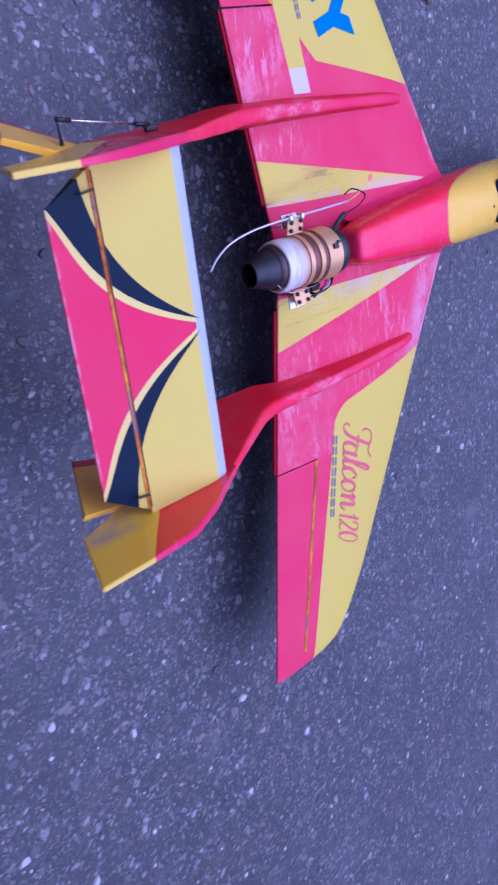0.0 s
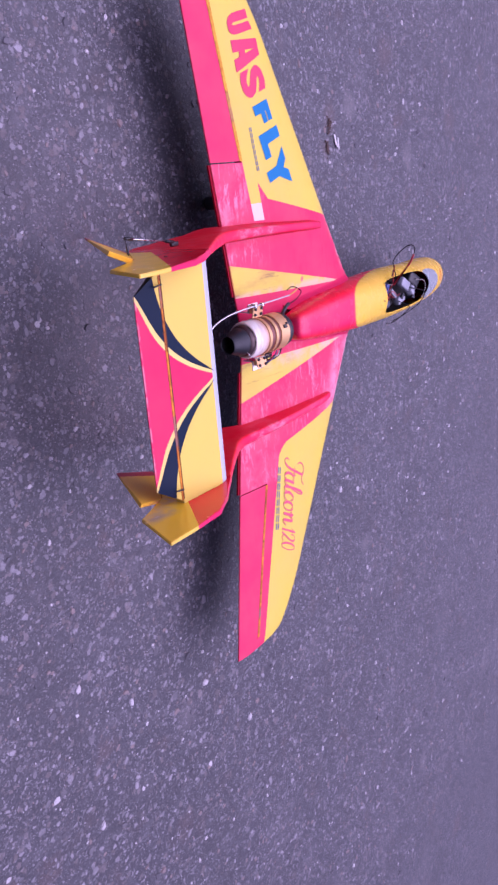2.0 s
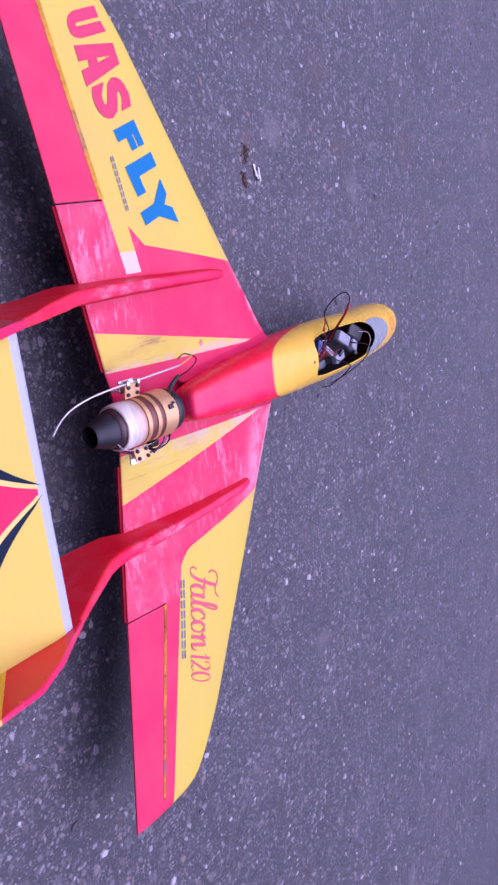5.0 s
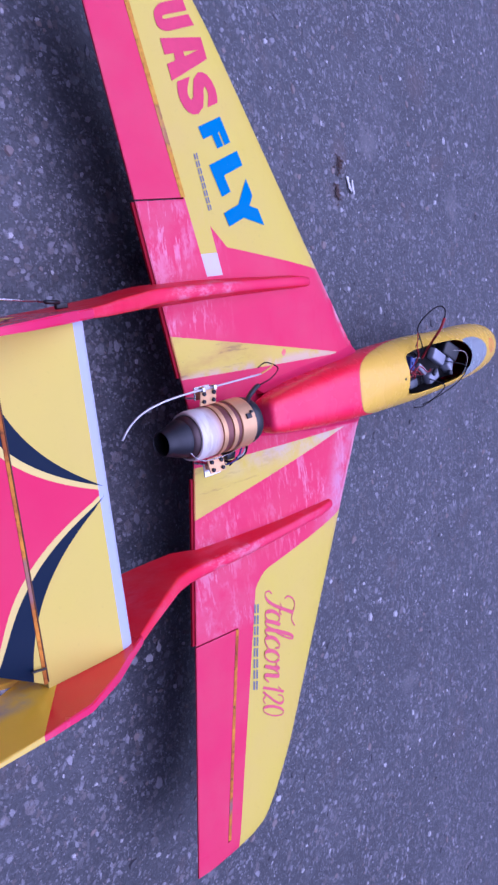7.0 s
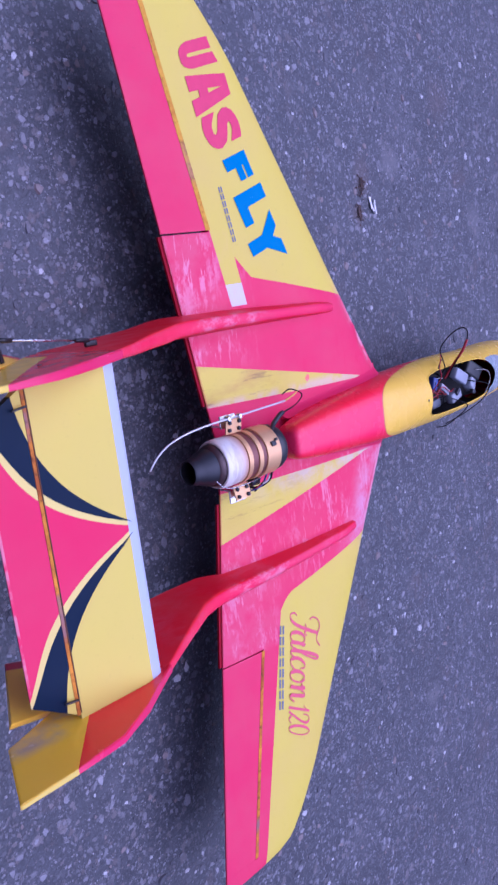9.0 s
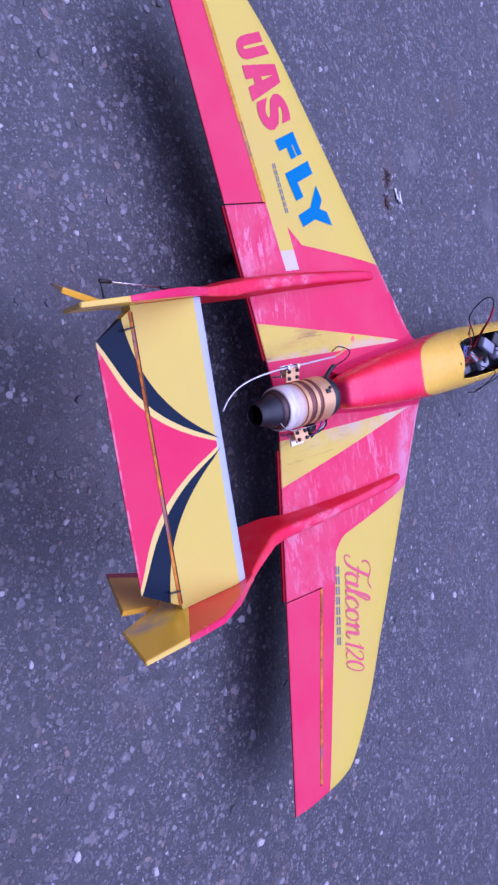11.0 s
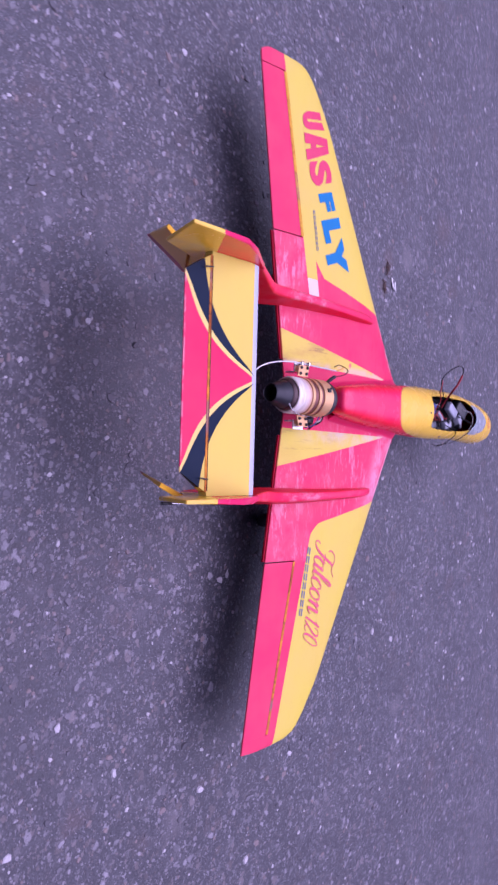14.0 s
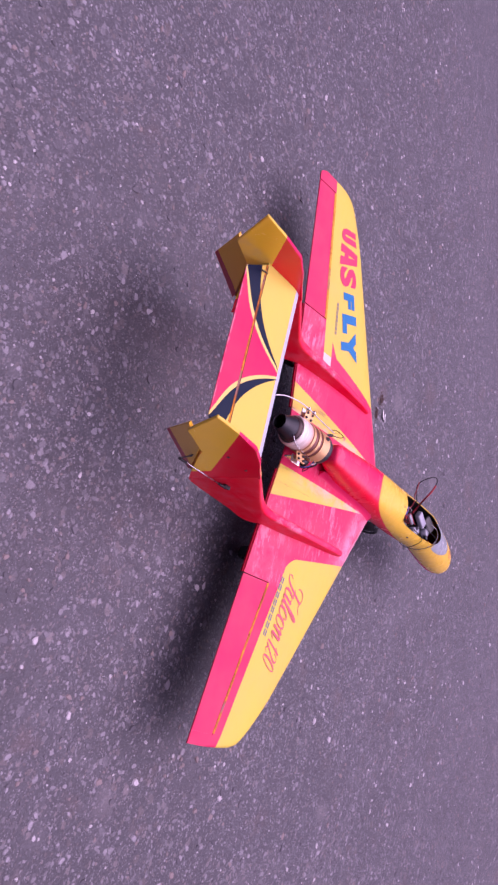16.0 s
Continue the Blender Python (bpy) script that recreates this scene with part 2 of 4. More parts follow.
def asphalt():
    m = Mat('asphalt', 0.8, spec=0.65)
    fine = m.noise(420.0, 5.0, 0.7)
    grit = m.noise(150.0, 3.0, 0.6)
    col = m.mix(ramp(m.noise(1.3, 5.0), 0.35, 0.65), (0.020, 0.021, 0.027), (0.036, 0.037, 0.046))
    col = m.mix(mul(ramp(grit, 0.42, 0.64), 0.7), col, (0.095, 0.097, 0.118))
    relief = mul(grit, 0.5)
    # stones of four sizes, the larger ones sparser
    for scale, cut, bend, pale in ((190.0, 0.30, 0.004, 0.80), (105.0, 0.38, 0.006, 0.85), (62.0, 0.55, 0.009, 0.80), (40.0, 0.84, 0.012, 0.75)):
        v = m.cells(scale, bend)
        n = m.t.nodes.new('ShaderNodeSeparateColor')
        m.t.links.new(v.outputs['Color'], n.inputs[0])
        r, g, b = n.outputs[:3]
        stone = mul(ramp(sub(add(0.30, mul(b, 0.18)), v.outputs['Distance']), 0.0, 0.09), over(r, cut))
        tint = m.mix(g, (0.042, 0.043, 0.052), (0.37, 0.352, 0.390))
        tint = m.mix(mul(over(b, 0.90), 0.6), tint, (0.17, 0.125, 0.115))
        col = m.mix(mul(stone, pale), col, tint)
        relief = add(relief, mul(stone, 0.5))
    # tar-dark, dusty and brown patches
    col = m.mix(mul(ramp(m.noise(30.0, 5.0, 0.68), 0.50, 0.64), 0.5), col, (0.022, 0.021, 0.027))
    col = m.mix(mul(ramp(m.noise(14.0, 5.0), 0.54, 0.70), 0.35), col, (0.15, 0.145, 0.165))
    col = m.mix(mul(ramp(m.noise(2.3, 5.0), 0.56, 0.72), 0.3), col, (0.15, 0.14, 0.155))
    col = m.mix(mul(ramp(m.noise(6.5, 5.0, 0.6), 0.60, 0.70), 0.45), col, (0.11, 0.068, 0.062))
    col = m.mix(mul(ramp(m.noise(4.2, 6.0, 0.62), 0.50, 0.66), 0.4), col, (0.028, 0.027, 0.033))
    for scale, seen, tint in ((2.1, 0.45, (0.21, 0.19, 0.20)), (1.6, 0.5, (0.10, 0.065, 0.063))):
        v = m.cells(scale)
        n = m.t.nodes.new('ShaderNodeSeparateColor')
        m.t.links.new(v.outputs['Color'], n.inputs[0])
        spot = ramp(add(v.outputs['Distance'], mul(m.noise(22.0, 4.0, 0.6), 0.16)), 0.20, 0.13)
        col = m.mix(mul(mul(spot, over(n.outputs[0], seen)), 0.5), col, tint)
    x, y, z = m.xyz()
    for cx, cy, size in ((0.775, 0.505, 0.046), (0.745, 0.412, 0.030)):
        dx, dy = sub(x, cx), mul(sub(y, cy), 0.8)
        far = math_node("SQRT", add(mul(dx, dx), mul(dy, dy)))
        spot = ramp(add(far, mul(sub(m.noise(40.0, 5.0, 0.65), 0.5), 0.05)), size, size * 0.4)
        col = m.mix(mul(spot, 0.5), col, (0.13, 0.085, 0.078))
    m.colour(m.mix(add(mul(ramp(fine, 0.45, 0.7), 0.32), 0.25), col, (0.012, 0.012, 0.016)))
    m.roughness(add(mul(ramp(fine, 0.2, 0.8), 0.25), 0.38))
    m.bump(add(relief, mul(fine, 0.5)), 0.6, 0.003)
    return m.m


def pebble_mat():
    m = Mat('pale_aggregate', 0.65)
    n = m.t.nodes.new('ShaderNodeNewGeometry')
    r = n.outputs['Random Per Island']
    col = m.mix(ramp(r, 0.0, 1.0), (0.05, 0.050, 0.060), (0.275, 0.262, 0.290))
    col = m.mix(over(fract(mul(r, 7.31)), 0.90), col, (0.20, 0.155, 0.150))
    col = m.mix(over(fract(mul(r, 13.7)), 0.95), col, (0.44, 0.42, 0.44))
    m.colour(m.mix(mul(ramp(m.noise(500.0, 3.0), 0.4, 0.7), 0.4), col, (0.08, 0.075, 0.08)))
    m.bump(m.noise(700.0, 3.0), 0.4, 0.0006)
    return m.m


M_WING, M_TAIL, M_FIN, M_RUD, M_FUS = wing_paint(), tail_paint(), fin_paint("fin_film", (0.86, 0.006, 0.018), (0.98, 0.60, 0.012)), rudder_paint(), fuselage_paint()
# the fin film again in paler tones, for the sky-lit upper rim
M_FIN_LIT_RIM = fin_paint("pale_lit_fin_rim_film", (0.66, 0.022, 0.10), (0.66, 0.47, 0.055))
M_ASPHALT, M_PEBBLE = asphalt(), pebble_mat()
M_PINK = simple("pink_film", PINK, 0.4, amount=0.1, spec=0.2)


def boom_film(name, side):
    m = Mat(name, 0.4, spec=0.18)
    x, y, z = m.xyz()
    col = m.mix(ramp(x, -0.10, 0.06), side[0], side[1])
    ridge = mul(mul(ramp(z, 0.236, 0.243), ramp(x, -0.06, -0.01)), ramp(sub(0.15, x), 0.0, 0.05))
    crest = mul(ramp(m.noise(7.0, 3.0), 0.45, 0.6), 0.25)
    rub = mul(ramp(m.noise(40.0, 7.0, 0.75, (0.6, 1.0, 1.0)), 0.47, 0.58), most(ridge, crest))
    col = m.mix(mul(rub, 0.4), col, (0.70, 0.34, 0.44))
    m.colour(worn(m, col, 0.1))
    m.roughness(add(mul(ramp(m.noise(30.0, 4.0), 0.3, 0.8), 0.2), 0.32))
    m.bump(m.noise(45.0, 3.0), 0.12, 0.001)
    return m.m


# two tones of one film: red on the sides, the sky-lit crest pink
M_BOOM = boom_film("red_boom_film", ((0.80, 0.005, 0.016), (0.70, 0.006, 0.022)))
M_LIT_CREST = boom_film("pink_lit_crest_film", ((0.72, 0.014, 0.060), (0.70, 0.020, 0.085)))
M_INK_PINK = simple("pink_lettering", (0.61, 0.040, 0.105), 0.45, amount=0.15, spec=0.2)
M_INK_FADED = simple("faded_pink_lettering", (0.64, 0.10, 0.14), 0.5, amount=0.2, spec=0.2)
M_INK_BLUE = simple("blue_lettering", (0.003, 0.158, 0.36), 0.45, amount=0.08, spec=0.12)
M_INK_GREY = simple("grey_blue_lettering", (0.17, 0.175, 0.20), 0.45, amount=0.15, spec=0.2)


def hinge_wood(name, pale, brown, grime):
    m = Mat(name, 0.7, spec=0.2)
    col = m.mix(ramp(m.noise(18.0, 5.0, 0.65), 0.40, 0.62), pale, brown)
    col = m.mix(mul(ramp(m.noise(9.0, 4.0, 0.6), 0.58, 0.66), grime), col, (0.24, 0.16, 0.17))
    m.colour(m.mix(mul(ramp(m.noise(120.0, 4.0), 0.55, 0.68), grime), col, (0.03, 0.015, 0.01)))
    m.bump(m.noise(150.0, 3.0), 0.3, 0.0006)
    return m.m


M_TAN = hinge_wood("bare_hinge_wood", (0.62, 0.235, 0.012), (0.30, 0.075, 0.010), 0.6)
M_AMBER = hinge_wood("amber_hinge_film", (0.62, 0.33, 0.020), (0.42, 0.15, 0.012), 0.35)
M_HINGE_GAP = simple("grimy_hinge_gap", (0.10, 0.035, 0.012), 0.8, amount=0.45, scale=25)
M_RED_EDGE = simple("dark_red_edge", (0.27, 0.003, 0.014), 0.6, spec=0.1)
M_STEEL = simple("polished_steel", (0.62, 0.61, 0.63), 0.28, 1.0, amount=0.12)
M_WHITE_TUBE = simple("pale_metal_tube", (0.60, 0.59, 0.60), 0.35, 0.4, amount=0.1)
M_GOLD = simple("gold_anodised_aluminium", (0.66, 0.38, 0.17), 0.42, 0.45, amount=0.15)
M_COPPER = simple("heat_browned_steel", (0.20, 0.07, 0.055), 0.45, 0.35, amount=0.4, scale=40)
M_BROWNED = simple("browned_steel", (0.075, 0.045, 0.045), 0.45, 0.5, amount=0.4, scale=50)
M_NOZZLE = simple("blackened_steel", (0.035, 0.035, 0.042), 0.5, 0.6, amount=0.4)
M_SOOT = simple("soot", (0.006, 0.006, 0.007), 0.9, amount=0.2)
M_BLACK = simple("black_plastic", (0.014, 0.014, 0.017), 0.45, amount=0.2)
M_RUBBER = simple("black_rubber", (0.018, 0.018, 0.019), 0.8, amount=0.3)
M_INSIDE = simple("dark_carbon_interior", (0.012, 0.011, 0.013), 0.6, amount=0.3)
M_GREYBOX = simple("grey_white_plastic", (0.29, 0.30, 0.35), 0.4, amount=0.15)
M_BOXBLUE = simple("blue_grey_plastic", (0.085, 0.095, 0.12), 0.4, amount=0.2)
M_DARKGREY = simple("dark_grey_plastic", (0.035, 0.036, 0.043), 0.4, amount=0.2)
M_PALEWIRE = simple("pale_wire", (0.34, 0.31, 0.30), 0.45, amount=0.2)
M_BLUEBOX = simple("blue_heatshrink", (0.03, 0.05, 0.22), 0.4, amount=0.2)
M_REDWIRE = simple("red_wire", (0.35, 0.015, 0.02), 0.45, amount=0.1)
M_BLACKWIRE = simple("black_wire", (0.006, 0.005, 0.007), 0.6, amount=0.1, spec=0.15)
M_YELWIRE = simple("yellow_wire", (0.65, 0.36, 0.05), 0.45, amount=0.1)
M_PAPER = simple("weathered_white_scrap", (0.72, 0.70, 0.70), 0.8, amount=0.15)
M_DEBRIS = simple("dry_brown_debris", (0.09, 0.055, 0.045), 0.9, amount=0.4)


def hot_casing():
    m = Mat('white_hot_section', 0.5, 0.1)
    x, y, z = m.xyz()
    col = m.mix(ramp(size_of(add(x, 0.031)), 0.010, 0.033), (0.70, 0.66, 0.60), (0.46, 0.20, 0.10))
    m.colour(m.mix(mul(ramp(m.noise(60.0, 6.0, 0.7, (1.0, 0.25, 0.25)), 0.46, 0.6), 0.5), col, (0.42, 0.30, 0.24)))
    m.bump(m.noise(120.0), 0.1, 0.0005)
    return m.m


M_HOT = hot_casing()


# ---- mesh helpers ----
def mesh_of(name, bm, material, smooth=True):
    bmesh.ops.recalc_face_normals(bm, faces=bm.faces[:])
    for f in bm.faces:
        f.smooth = smooth
    me = bpy.data.meshes.new(name)
    bm.to_mesh(me)
    bm.free()
    me.materials.append(material)
    return me


def part(name, bm, material, parent, label="", smooth=True):
    """One mesh object under a thing or a part."""
    ob = new(name, mesh_of(name, bm, material, smooth))
    ob.parent = parent
    if label:
        tagged(ob, label)
    return ob


def sharp(ob, degrees=35):
    """Smooth shading that keeps the edges."""
    me = ob.data
    bm = bmesh.new()
    bm.from_mesh(me)
    for e in bm.edges:
        if len(e.link_faces) == 2 and e.calc_face_angle(0) > radians(degrees):
            e.smooth = False
    bm.to_mesh(me)
    bm.free()
    return ob


def loft(bm, rings, closed=True, caps=True):
    """Skin a row of rings of equal length."""
    vs = [[bm.verts.new(p) for p in r] for r in rings]
    n = len(rings[0])
    for a, b in zip(vs, vs[1:]):
        for i in range(n if closed else n - 1):
            j = (i + 1) % n
            bm.faces.new((a[i], a[j], b[j], b[i]))
    if caps:
        bm.faces.new(vs[0])
        bm.faces.new(vs[-1])
    return vs


def lathe(bm, profile, axis_y=0.0, axis_z=0.0, n=40):
    """Turn (x, r) points round an axis along x."""
    rings = []
    for x, r in profile:
        rings.append([(x, axis_y + r * math.cos(2 * math.pi * i / n), axis_z + r * math.sin(2 * math.pi * i / n)) for i in range(n)])
    loft(bm, rings, True, False)
    return bm


def box(bm, m, size, bevel=0.0):
    """A bevelled box of that size at the pose m."""
    r = bmesh.ops.create_cube(bm, size=1.0, matrix=m @ Matrix.Diagonal((*size, 1)))
    if bevel:
        edges = list({e for v in r["verts"] for e in v.link_edges})
        bmesh.ops.bevel(bm, geom=edges, offset=bevel, segments=2, affect="EDGES", profile=0.6)
    return bm


def rod(bm, points, radius, n=8, smooth=6):
    """A round tube along a soft curve through the points."""
    pts = [Vector(p) for p in points]
    if smooth > 1 and len(pts) > 2:
        fine = []
        ext = [2 * pts[0] - pts[1], *pts, 2 * pts[-1] - pts[-2]]
        for i in range(1, len(ext) - 2):
            p0, p1, p2, p3 = ext[i - 1:i + 3]
            for k in range(smooth):
                t = k / smooth
                fine.append(0.5 * (2 * p1 + (p2 - p0) * t + (2 * p0 - 5 * p1 + 4 * p2 - p3) * t * t + (3 * p1 - p0 - 3 * p2 + p3) * t ** 3))
        fine.append(pts[-1])
        pts = fine
    rings = []
    for i, p in enumerate(pts):
        d = (pts[min(i + 1, len(pts) - 1)] - pts[max(i - 1, 0)]).normalized()
        a = d.orthogonal().normalized() if i == 0 else (side - d * side.dot(d)).normalized()
        side = a
        b = d.cross(a)
        rings.append([p + radius * (a * math.cos(2 * math.pi * k / n) + b * math.sin(2 * math.pi * k / n)) for k in range(n)])
    loft(bm, rings)
    return bm


def plate(bm, outline, y0, y1, bevel=0.0):
    """An upright plate: an outline in x and z, between two places along y."""
    a = [bm.verts.new((x, y0, z)) for x, z in outline]
    b = [bm.verts.new((x, y1, z)) for x, z in outline]
    n = len(outline)
    bm.faces.new(a)
    bm.faces.new(b[::-1])
    for i in range(n):
        j = (i + 1) % n
        bm.faces.new((a[i], b[i], b[j], a[j]))
    if bevel:
        bmesh.ops.bevel(bm, geom=bm.edges[:], offset=bevel, segments=2, affect="EDGES")
    return bm


# ---- the ground ----
def ground():
    bm = bmesh.new()
    bmesh.ops.create_grid(bm, x_segments=2, y_segments=2, size=400.0)
    ob = new("ground", mesh_of("ground", bm, M_ASPHALT, False))
    return tagged(ob, "weathered dark grey asphalt with pale aggregate", "ground", kind="structure")


GROUND = ground()


def aggregate(count, x0, x1, y0, y1, smin, smax, seed, label):
    """Pale stones bedded flush in the asphalt, joined into one object."""
    rng = random.Random(seed)
    verts, faces = [], []
    for _ in range(count):
        cx, cy = rng.uniform(x0, x1), rng.uniform(y0, y1)
        r = smin + (smax - smin) * rng.random() ** 3.4
        n, a0, e, ea = rng.choice((5, 6, 7)), rng.uniform(0, 6.28), rng.uniform(0.65, 1.0), rng.uniform(0, 3.14)
        h, tx, ty = r * rng.uniform(0.10, 0.24), rng.uniform(-0.15, 0.15), rng.uniform(-0.15, 0.15)
        i0 = len(verts)
        for scale, z in ((1.0, -0.001), (0.72, h)):
            for k in range(n):
                a = a0 + 2 * math.pi * k / n
                q = r * scale * (0.85 + 0.16 * math.sin(a * 2 + ea * 5) + 0.10 * math.sin(a * 3 + ea * 9))
                u, v = q * math.cos(a), q * e * math.sin(a)
                dx, dy = u * math.cos(ea) - v * math.sin(ea), u * math.sin(ea) + v * math.cos(ea)
                verts.append((cx + dx, cy + dy, z + (tx * dx + ty * dy if z > 0 else 0)))
        faces.append(tuple(range(i0 + n, i0 + 2 * n)))
        for k in range(n):
            j = (k + 1) % n
            faces.append((i0 + k, i0 + j, i0 + n + j, i0 + n + k))
    me = bpy.data.meshes.new("aggregate")
    me.from_pydata(verts, [], faces)
    me.materials.append(M_PEBBLE)
    return tagged(new("aggregate", me), label, "stones", kind="stuff")


AGGREGATE = aggregate(70000, -1.4, 3.6, -2.6, 2.4, 0.0018, 0.0092, 7, "fine pale stones bedded flush in the asphalt")
COARSE = aggregate(12000, -1.4, 3.6, -2.6, 2.4, 0.0042, 0.0150, 8, "coarse pale stones bedded flush in the asphalt")


# ---- the model jet aircraft ----
JET = tagged(new("model_jet"), "pink and yellow twin-boom model jet standing on asphalt", "model aircraft")
JET.matrix_world = STANCE

TIP = ((0.66, 0.0), (0.70, 0.004), (0.725, 0.009), (0.75, 0.014), (0.772, 0.021), (0.788, 0.032), (0.798, 0.054), (0.803, 0.090), (0.806, 0.135))


def lead(y):
    """The wing's leading edge at a distance from the middle."""
    trim = 0.003 * min(max(y / 0.3, 0.0), 1.0)  # the left panel is a touch narrower
    y = abs(y)
    x = 0.387 - 0.543 * (y - 0.245) - trim
    for (a, da), (b, db) in zip(TIP, TIP[1:]):
        if a <= y <= b:
            return x - (da + (db - da) * (y - a) / (b - a))
    return x if y < 0.66 else x - 0.135


def trail(y):
    return 0.022 - 0.175 * abs(y)


def hinge(y):
    return 0.047 - 0.232 * (abs(y) - 0.385)


def wing_z(x, y, top=True):
    """The wing's skin: an airfoil with a little dihedral."""
    a, b = lead(y), trail(y)
    c = max(a - b, 0.02)
    u = min(max((a - x) / c, 0.0), 1.0)
    full = a - b if abs(y) < 0.66 else 0.387 - 0.543 * (abs(y) - 0.245) - b
    t = 5 * 0.082 * full * (0.2969 * math.sqrt(u) - 0.126 * u - 0.3516 * u * u + 0.2843 * u ** 3 - 0.1036 * u ** 4)
    if abs(y) > 0.76:
        t *= math.sqrt(max(0.0, 1 - ((abs(y) - 0.76) / 0.048) ** 2)) * 0.75 + 0.25
    z = 0.198 + 0.012 * abs(y) - 0.003 * (1 - u) - 0.007 * u * max(0.0, 1 - abs(y) / 0.85)
    return z + (1.15 * t + 0.0015 if top else -0.9 * t - 0.0015)


def slab(bm, stations, front, back, n=22, round_back=False):
    """A piece of wing between two lines across the chord."""
    rings = []
    for y in stations:
        f, b = front(y), back(y)
        us = [0.5 - 0.5 * math.cos(math.pi * i / n) for i in range(n + 1)]
        xs = [f + (b - f) * u for u in us]
        rings.append([(x, y, wing_z(x, y)) for x in xs] + [(x, y, wing_z(x, y, False)) for x in reversed(xs)])
    loft(bm, rings)


def steps(a, b, n):
    return [a + (b - a) * i / n for i in range(n + 1)]


def wing(side):
    """One wing panel with its aileron and hinge strip."""
    bm = bmesh.new()
    slab(bm, [side * y for y in steps(0.0, 0.385, 12)], lead, trail)
    end = 0.757 if side > 0 else 0.776
    slab(bm, [side * y for y in steps(0.385, end, 14)], lead, lambda y: hinge(y) + 0.004)
    tips = [end, end + 0.004, 0.782, 0.788, 0.793, 0.798, 0.801, 0.803, 0.806]
    if side > 0:  # the left tip is shorter and its rear corner rounded
        tips = [0.757, 0.761, 0.768, 0.774, 0.780, 0.785, 0.789, 0.792, 0.794]
    slab(bm, [side * y for y in tips], lead, lambda y: trail(y) + (0.030 * max(0.0, (y - 0.772) / 0.022) ** 3 if y > 0 else 0.0))
    w = sharp(part("wing", bm, M_WING, JET, "wing panel in glossy pink and yellow film, scuffed"))
    bm = bmesh.new()
    slab(bm, [side * y for y in steps(0.388, end - (0.0025 if side > 0 else 0.0001), 14)], lambda y: hinge(y) - 0.001, trail, 10)
    sharp(part("aileron", bm, M_WING, w))
    bm = bmesh.new()
    rings = []
    for y in steps(0.388, end - 0.0025, 14):
        x, z = hinge(y) + 0.0025, wing_z(hinge(y), y) + 0.0006
        fore = 0.0035 if side < 0 else 0.0058
        rings.append([(x + dx, side * y, z + dz) for dx, dz in ((-0.0035, 0), (fore, 0.0004), (fore, -0.004), (-0.0035, -0.004))])
    loft(bm, rings)
    part("hinge_strip", bm, M_TAN if side < 0 else M_AMBER, w, "bare brown hinge strip" if side < 0 else "amber hinge strip", False)
    # dark red rim under the trailing edge
    bm = bmesh.new()
    rings = []
    for y in steps(0.09, 0.384, 8):
        x, z = trail(y), wing_z(trail(y), y, False)
        rings.append([(x + dx, side * y, z + dz) for dx, dz in ((-0.006, 0.0005), (0.004, 0.0), (0.004, -0.004), (-0.006, -0.004))])
    loft(bm, rings)
    part("trailing_edge_rim", bm, M_RED_EDGE, w, "dark red rim", False)
    return w


WING_LEFT, WING_RIGHT = wing(1), wing(-1)


def glyph(text, size=1.0, bold=0.0, slant=0.0):
    """The flat mesh of a text in the built-in font, scaled to the unit square."""
    cu = bpy.data.curves.new("text", "FONT")
    cu.body, cu.size, cu.offset, cu.shear, cu.resolution_u = text, size, bold, slant, 4
    ob = bpy.data.objects.new("text", cu)
    scene.collection.objects.link(ob)
    bpy.context.view_layer.update()
    me = bpy.data.meshes.new_from_object(ob.evaluated_get(bpy.context.evaluated_depsgraph_get()))
    bpy.data.objects.remove(ob)
    bm = bmesh.new()
    bm.from_mesh(me)
    bmesh.ops.subdivide_edges(bm, edges=[e for e in bm.edges if e.calc_length() > 0.25], cuts=2)
    lo = [min(v.co[i] for v in bm.verts) for i in (0, 1)]
    hi = [max(v.co[i] for v in bm.verts) for i in (0, 1)]
    for v in bm.verts:
        v.co = ((v.co.x - lo[0]) / (hi[0] - lo[0]), (v.co.y - lo[1]) / (hi[1] - lo[1]), 0)
    return bm


def arc(cx, cy, rx, ry, a, b, n=8):
    return [(cx + rx * math.cos(radians(a + (b - a) * i / n)), cy + ry * math.sin(radians(a + (b - a) * i / n))) for i in range(n + 1)]


BLOCK = {
    "U": ([(0, 1), (0, 0.36), *arc(0.40, 0.36, 0.40, 0.36, 180, 270), *arc(0.62, 0.34, 0.38, 0.34, 270, 360), (1, 1.14), (0.58, 1.05), (0.57, 0.34),
           *arc(0.50, 0.30, 0.07, 0.08, 0, -180), (0.43, 0.34), (0.44, 1.03)],),
    "A": ([(0, 0), (0.385, 0), (0.40, 0.22), (0.565, 0.21), (0.60, 0), (1, 0), (0.72, 1), (0.19, 1)], [(0.42, 0.45), (0.53, 0.45), (0.465, 0.82)]),
}


